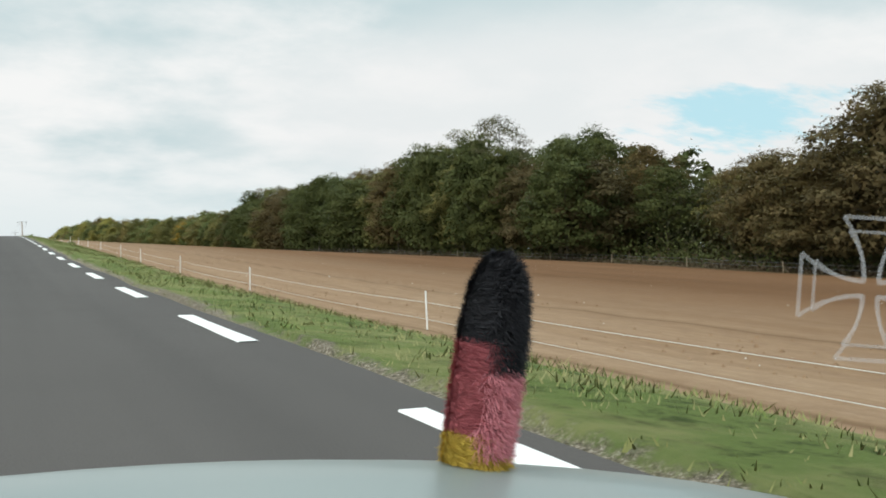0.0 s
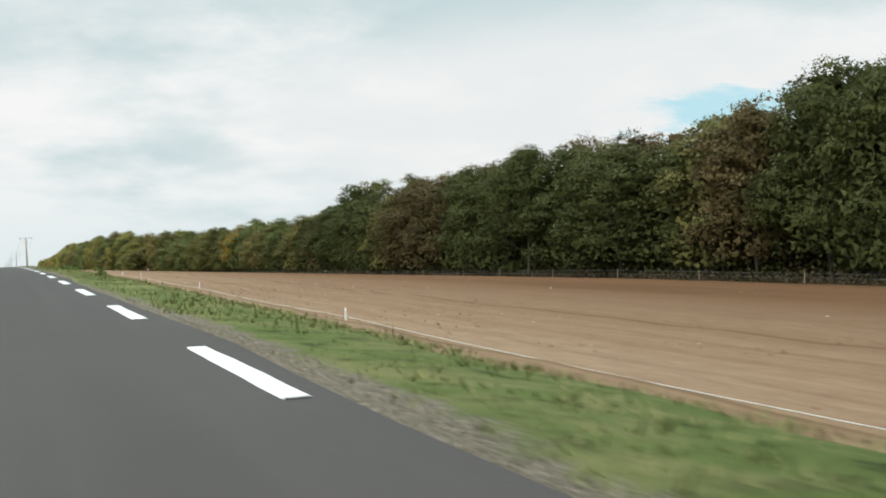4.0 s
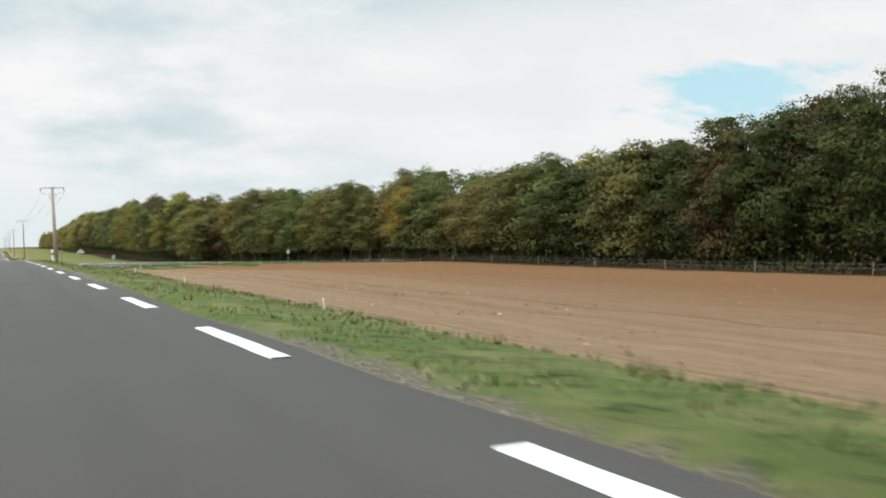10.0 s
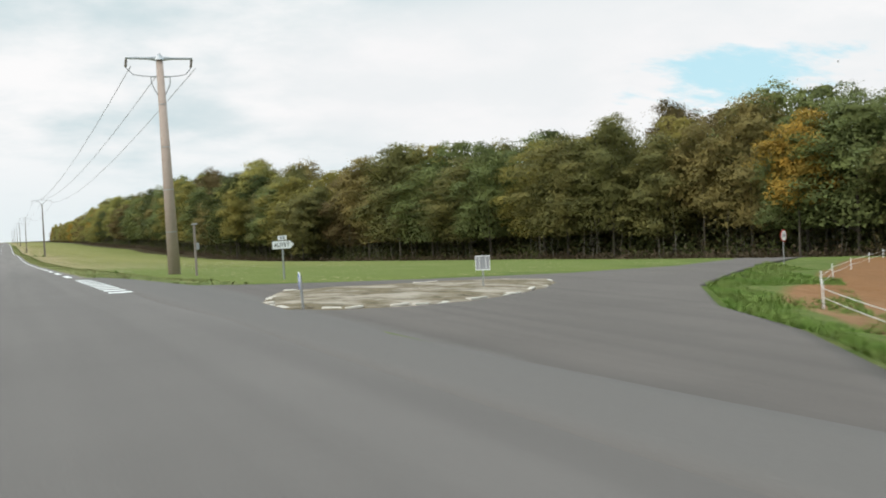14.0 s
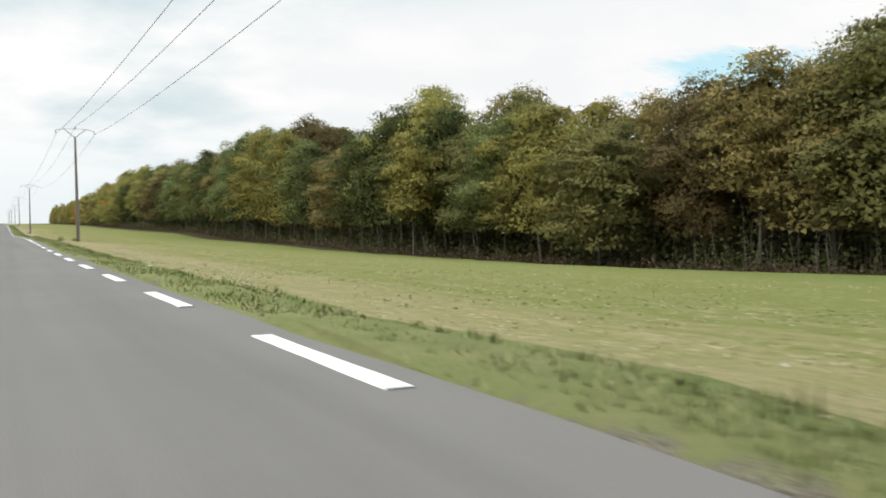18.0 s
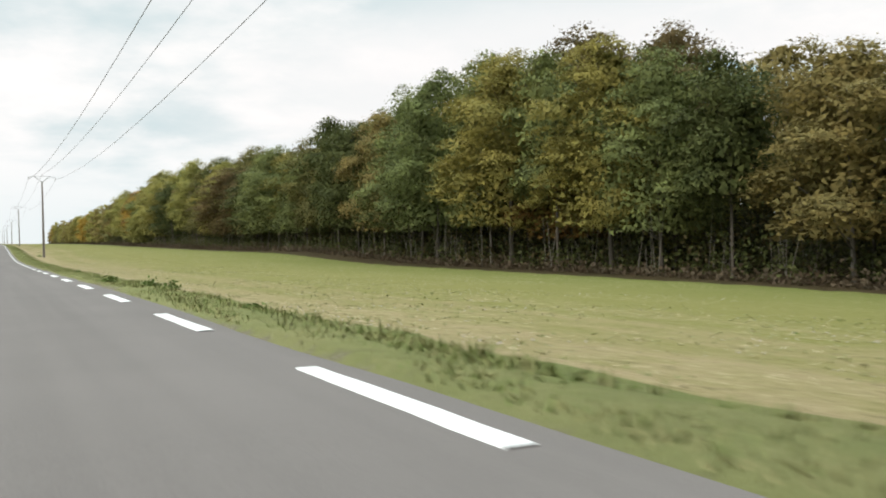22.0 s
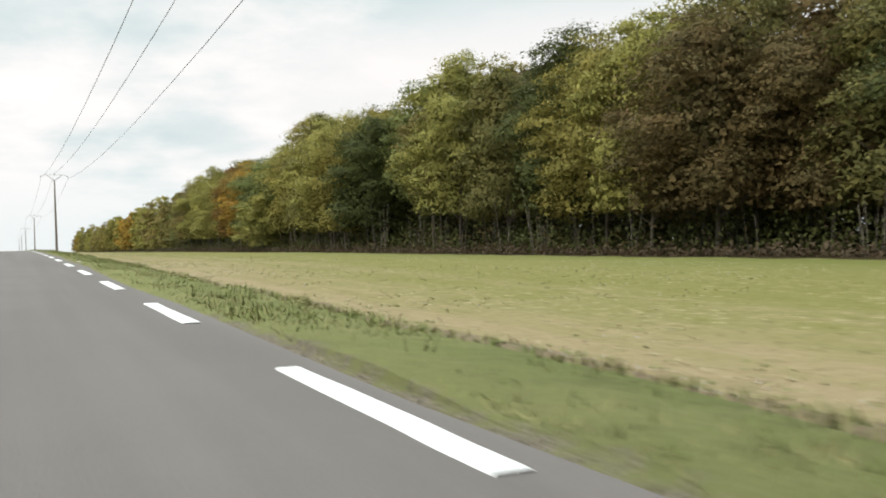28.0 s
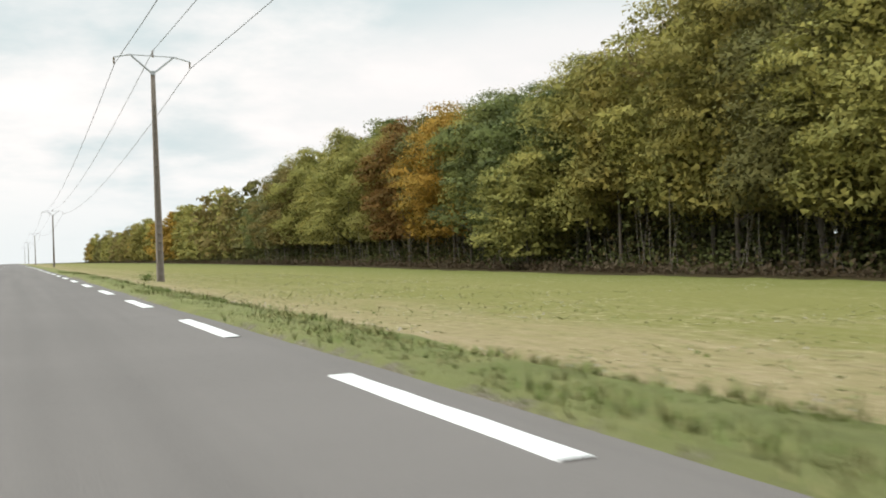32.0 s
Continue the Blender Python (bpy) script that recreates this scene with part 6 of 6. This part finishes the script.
def build_car():
    base = new("car_front")
    base.matrix_basis = pose(CAR_X, CAR_Y, CAR_Z, math.degrees(math.atan2(road_z(CAR_Y + 1.6) - road_z(CAR_Y), 1.6)), 0, 0)
    def skin(name, xs, ys, zf, mat, label="", thick=0.02):
        verts = [(x, y, zf(x, y)) for y in ys for x in xs]
        n = len(xs)
        faces = [(j * n + k, j * n + k + 1, (j + 1) * n + k + 1, (j + 1) * n + k) for j in range(len(ys) - 1) for k in range(n - 1)]
        ob = part(name, mesh_from(name, verts, faces, [mat], None, True), base, label)
        md = ob.modifiers.new("thick", "SOLIDIFY")
        md.thickness, md.offset = thick, -1.0
        return ob
    ys = list(np.linspace(0.22, 1.62, 22))
    skin("bonnet", list(np.linspace(-0.66, 0.66, 25)), ys, bonnet_z, "car_paint", "pale grey-green glossy bonnet")
    for s in (-1, 1):
        def wing(bm):
            rows = []
            for y in ys:
                ring = []
                for k in range(9):
                    a = k / 8
                    x = 0.667 + 0.16 * math.sin(a * 1.5708)
                    z = bonnet_z(0.667, y) - 0.004 - 0.14 * (1 - math.cos(a * 1.5708))
                    ring.append(bm.verts.new((s * x, y, z)))
                arch = math.sqrt(max(0.28**2 - (y - 1.08) ** 2, 0.0))
                ring.append(bm.verts.new((s * 0.83, y, min(max(0.16, 0.22 + arch), ring[-1].co.z - 0.02))))
                rows.append(ring)
            for a, b in zip(rows, rows[1:]):
                for k in range(9):
                    bm.faces.new((a[k], a[k + 1], b[k + 1], b[k]) if s > 0 else (b[k], b[k + 1], a[k + 1], a[k]))
        part("front_wing", one(wing, "car_paint", True), base)
        part("headlight", one(lambda bm: bmesh.ops.create_uvsphere(bm, u_segments=20, v_segments=12, radius=0.13, matrix=pose(s * 0.52, 1.60, 0.32) @ Matrix.Diagonal((1.2, 0.5, 0.6, 1))), "rim_metal", True), base, "clear oval headlight")
        wheel = part("wheel", one(lambda bm: rod(bm, (s * 0.60, 1.08, 0.24), (s * 0.66, 1.08, 0.24), 0.1, 0.1, 20), "car_black"), base)
        def tyre(bm):
            prof = [(0.0, 0.15), (0.0, 0.225), (0.02, 0.24), (0.15, 0.24), (0.17, 0.225), (0.17, 0.15)]
            n = 28
            rings = [[bm.verts.new((s * (0.63 + px), 1.08 + r * math.cos(6.2832 * k / n), 0.24 + r * math.sin(6.2832 * k / n))) for px, r in prof] for k in range(n)]
            for k in range(n):
                a, b = rings[k], rings[(k + 1) % n]
                for q in range(len(prof) - 1):
                    bm.faces.new((a[q], a[q + 1], b[q + 1], b[q]))
        part("tyre", one(tyre, "tyre_rubber", True), wheel, "black rubber tyre")
        def rim(bm):
            rod(bm, (s * 0.70, 1.08, 0.24), (s * 0.78, 1.08, 0.24), 0.06, 0.05, 12)
            for k in range(5):
                a = k * 1.2566
                rod(bm, (s * 0.74, 1.08, 0.24), (s * 0.75, 1.08 + 0.15 * math.cos(a), 0.24 + 0.15 * math.sin(a)), 0.028, 0.022, 6)
        part("rim", one(rim, "rim_metal"), wheel, "five-spoke alloy rim")
    def bumper(bm):
        rows = []
        for k in range(19):
            x = -0.82 + 1.64 * k / 18
            y0 = 1.70 - 0.22 * (abs(x) / 0.82) ** 3
            rows.append([bm.verts.new((x, y0 + dy, z)) for dy, z in ((-0.12, 0.40), (-0.03, 0.37), (0.03, 0.31), (0.04, 0.25), (0.0, 0.18), (-0.1, 0.15))])
        for a, b in zip(rows, rows[1:]):
            for q in range(5):
                bm.faces.new((b[q], b[q + 1], a[q + 1], a[q]))
    part("bumper", one(bumper, "car_paint", True), base)
    part("grille", one(lambda bm: box(bm, (0.7, 0.04, 0.10), pose(0, 1.735, 0.27), 0.015), "car_black"), base, "black lower grille")
    skin("cowl", list(np.linspace(-0.64, 0.64, 13)), [0.10, 0.16, 0.215], lambda x, y: bonnet_z(x, 0.22) - 0.02 - 0.10 * (0.22 - y), "car_black", "black plastic cowl")
    def wiper(bm):
        tube(bm, [(0.10, 0.17, 0.60), (0.34, 0.36, 0.665), (0.50, 0.40, 0.667), (0.68, 0.45, 0.650)], [0.012, 0.010, 0.009, 0.007], 8)
    part("wiper", one(wiper, "car_black", True), base, "black wiper arm")
    part("inner_frame", one(lambda bm: box(bm, (1.0, 1.1, 0.18), pose(0, 0.85, 0.26), 0.02), "car_paint"), base)
    # outline of a cross with flared arms on the windscreen
    def cross(bm):
        reach, inner, outer, width = 0.037, 0.0042, 0.0165, 0.0022
        loop = []
        for k in range(4):
            a = k * math.pi / 2
            arm = [(inner + (reach - inner) * u, inner + (outer - inner) * u ** 2.2) for u in np.linspace(0, 1, 9)]
            pts = [(d, -h) for d, h in arm] + [(d, h) for d, h in arm[::-1]]
            loop += [(d * math.cos(a) - h * math.sin(a), d * math.sin(a) + h * math.cos(a)) for d, h in pts]
        for scale in (1.0, 0.80):
            ring = [Vector((x * scale, y * scale, 0)) for x, y in loop]
            for p, q in zip(ring, ring[1:] + ring[:1]):
                if (q - p).length > 1e-5:
                    side = Vector((p.y - q.y, q.x - p.x, 0)).normalized() * width * 0.5 * scale
                    bm.faces.new([bm.verts.new(v) for v in (p - side, q - side, q + side, p + side)])
    sticker = part("windscreen_sticker", one(cross, "sticker_film"), base, "white outline of a flared cross")
    sticker.matrix_basis = base.matrix_basis.inverted() @ pose(*ROWS[0][1:]) @ pose(0.2225, -0.021, -0.5, 0, 0, -4)
    tagged(base, "pale grey-green car bonnet with wings, wheels and black wiper", "car")


build_car()


def build_microphone():
    base = new("microphone")
    x, y = 0.331, 0.668
    base.matrix_basis = pose(CAR_X + x, CAR_Y + y, CAR_Z + bonnet_z(x, y) + 0.002, 0, 9.4, 0) @ Matrix.Diagonal((1.04, 1.04, 0.99, 1))
    r = 0.0235
    levels = [(0.0, r * 0.95), (0.016, r * 0.97), (0.028, r), (0.06, r), (0.098, r), (0.125, r * 0.95), (0.145, r * 0.82), (0.162, r * 0.5), (0.168, 0.002)]
    def core(lo, hi):
        def make(bm):
            n = 20
            rings = [[bm.verts.new((q * math.cos(6.2832 * k / n), q * math.sin(6.2832 * k / n), z)) for k in range(n)] for z, q in levels if lo <= z <= hi]
            for a, b in zip(rings, rings[1:]):
                for k in range(n):
                    bm.faces.new((a[k], a[(k + 1) % n], b[(k + 1) % n], b[k]))
            if lo == 0.0:
                bm.faces.new(rings[0][::-1])
        return make
    for lo, hi, mat in ((0.0, 0.028, "fur_gold"), (0.028, 0.098, "fur_red"), (0.098, 0.168, "fur_black")):
        part("foam_core", one(core(lo, hi), mat, True), base)
    rg = np.random.default_rng(64)
    def hair(name, mat, n, shaggy, lo, hi, label):
        """Hairs of one colour on the shaggy or the combed side; the colours change lower down on the shaggy side."""
        z = rg.uniform(0.0, 0.170, n)
        a = rg.uniform(0, 6.2832, n)
        along = np.cos(a + 0.454)
        fringe = 0.10 * np.sin(z * 160) + rg.normal(0, 0.07, n)
        keep = (along > 0.02 + fringe) if shaggy else (along <= 0.02 + fringe)
        jag = rg.normal(0, 0.002, n)
        keep &= (z + jag >= lo) & (z + jag < hi)
        z, a = z[keep], a[keep]
        m = len(z)
        rr = r * np.interp(z, [0, 0.11, 0.145, 0.162, 0.170], [0.97, 0.98, 0.82, 0.5, 0.05])
        p = np.stack([rr * np.cos(a), rr * np.sin(a), z], 1)
        out_dir, round_dir = np.stack([np.cos(a), np.sin(a), np.zeros(m)], 1), np.stack([-np.sin(a), np.cos(a), np.zeros(m)], 1)
        top = np.interp(z, [0, 0.13, 0.17], [0.0, 0.0, 1.0])[:, None] * np.array([0, 0, 1.0])
        if shaggy:
            d = out_dir + top + np.array([0, 0, -0.55]) + rg.normal(0, 0.33, (m, 3))
            ln = rg.uniform(0.006, 0.012, (m, 1))
        else:
            d = 0.30 * out_dir + 0.5 * top + round_dir * 1.0 + rg.normal(0, 0.14, (m, 3))
            ln = rg.uniform(0.006, 0.012, (m, 1))
        d /= np.linalg.norm(d, axis=1, keepdims=True)
        side = np.cross(d, rg.normal(size=(m, 3)))
        side /= np.linalg.norm(side, axis=1, keepdims=True)
        co = np.stack([p - side * 0.00045, p + side * 0.00045, p + d * ln], 1).reshape(-1, 3)
        part(name, fast_mesh(name, co, 3, [mat]), base, label)
    hair("gold_fur", "fur_gold", 26000, False, 0.0, 0.028, "matted gold fur")
    hair("red_fur", "fur_red", 26000, False, 0.028, 0.100, "combed red fur in the darker tone of its shaded side")
    hair("black_fur", "fur_black", 26000, False, 0.100, 0.180, "combed black fur")
    hair("gold_fur", "fur_gold", 26000, True, 0.0, 0.014, "shaggy gold fur")
    hair("pink_fur", "fur_red_lit", 26000, True, 0.014, 0.080, "shaggy red fur in the paler tone of its lit side")
    hair("black_fur", "fur_black", 26000, True, 0.080, 0.180, "shaggy black fur")
    tagged(base, "upright microphone in a shaggy black, red and gold fur cover", "microphone")


build_microphone()
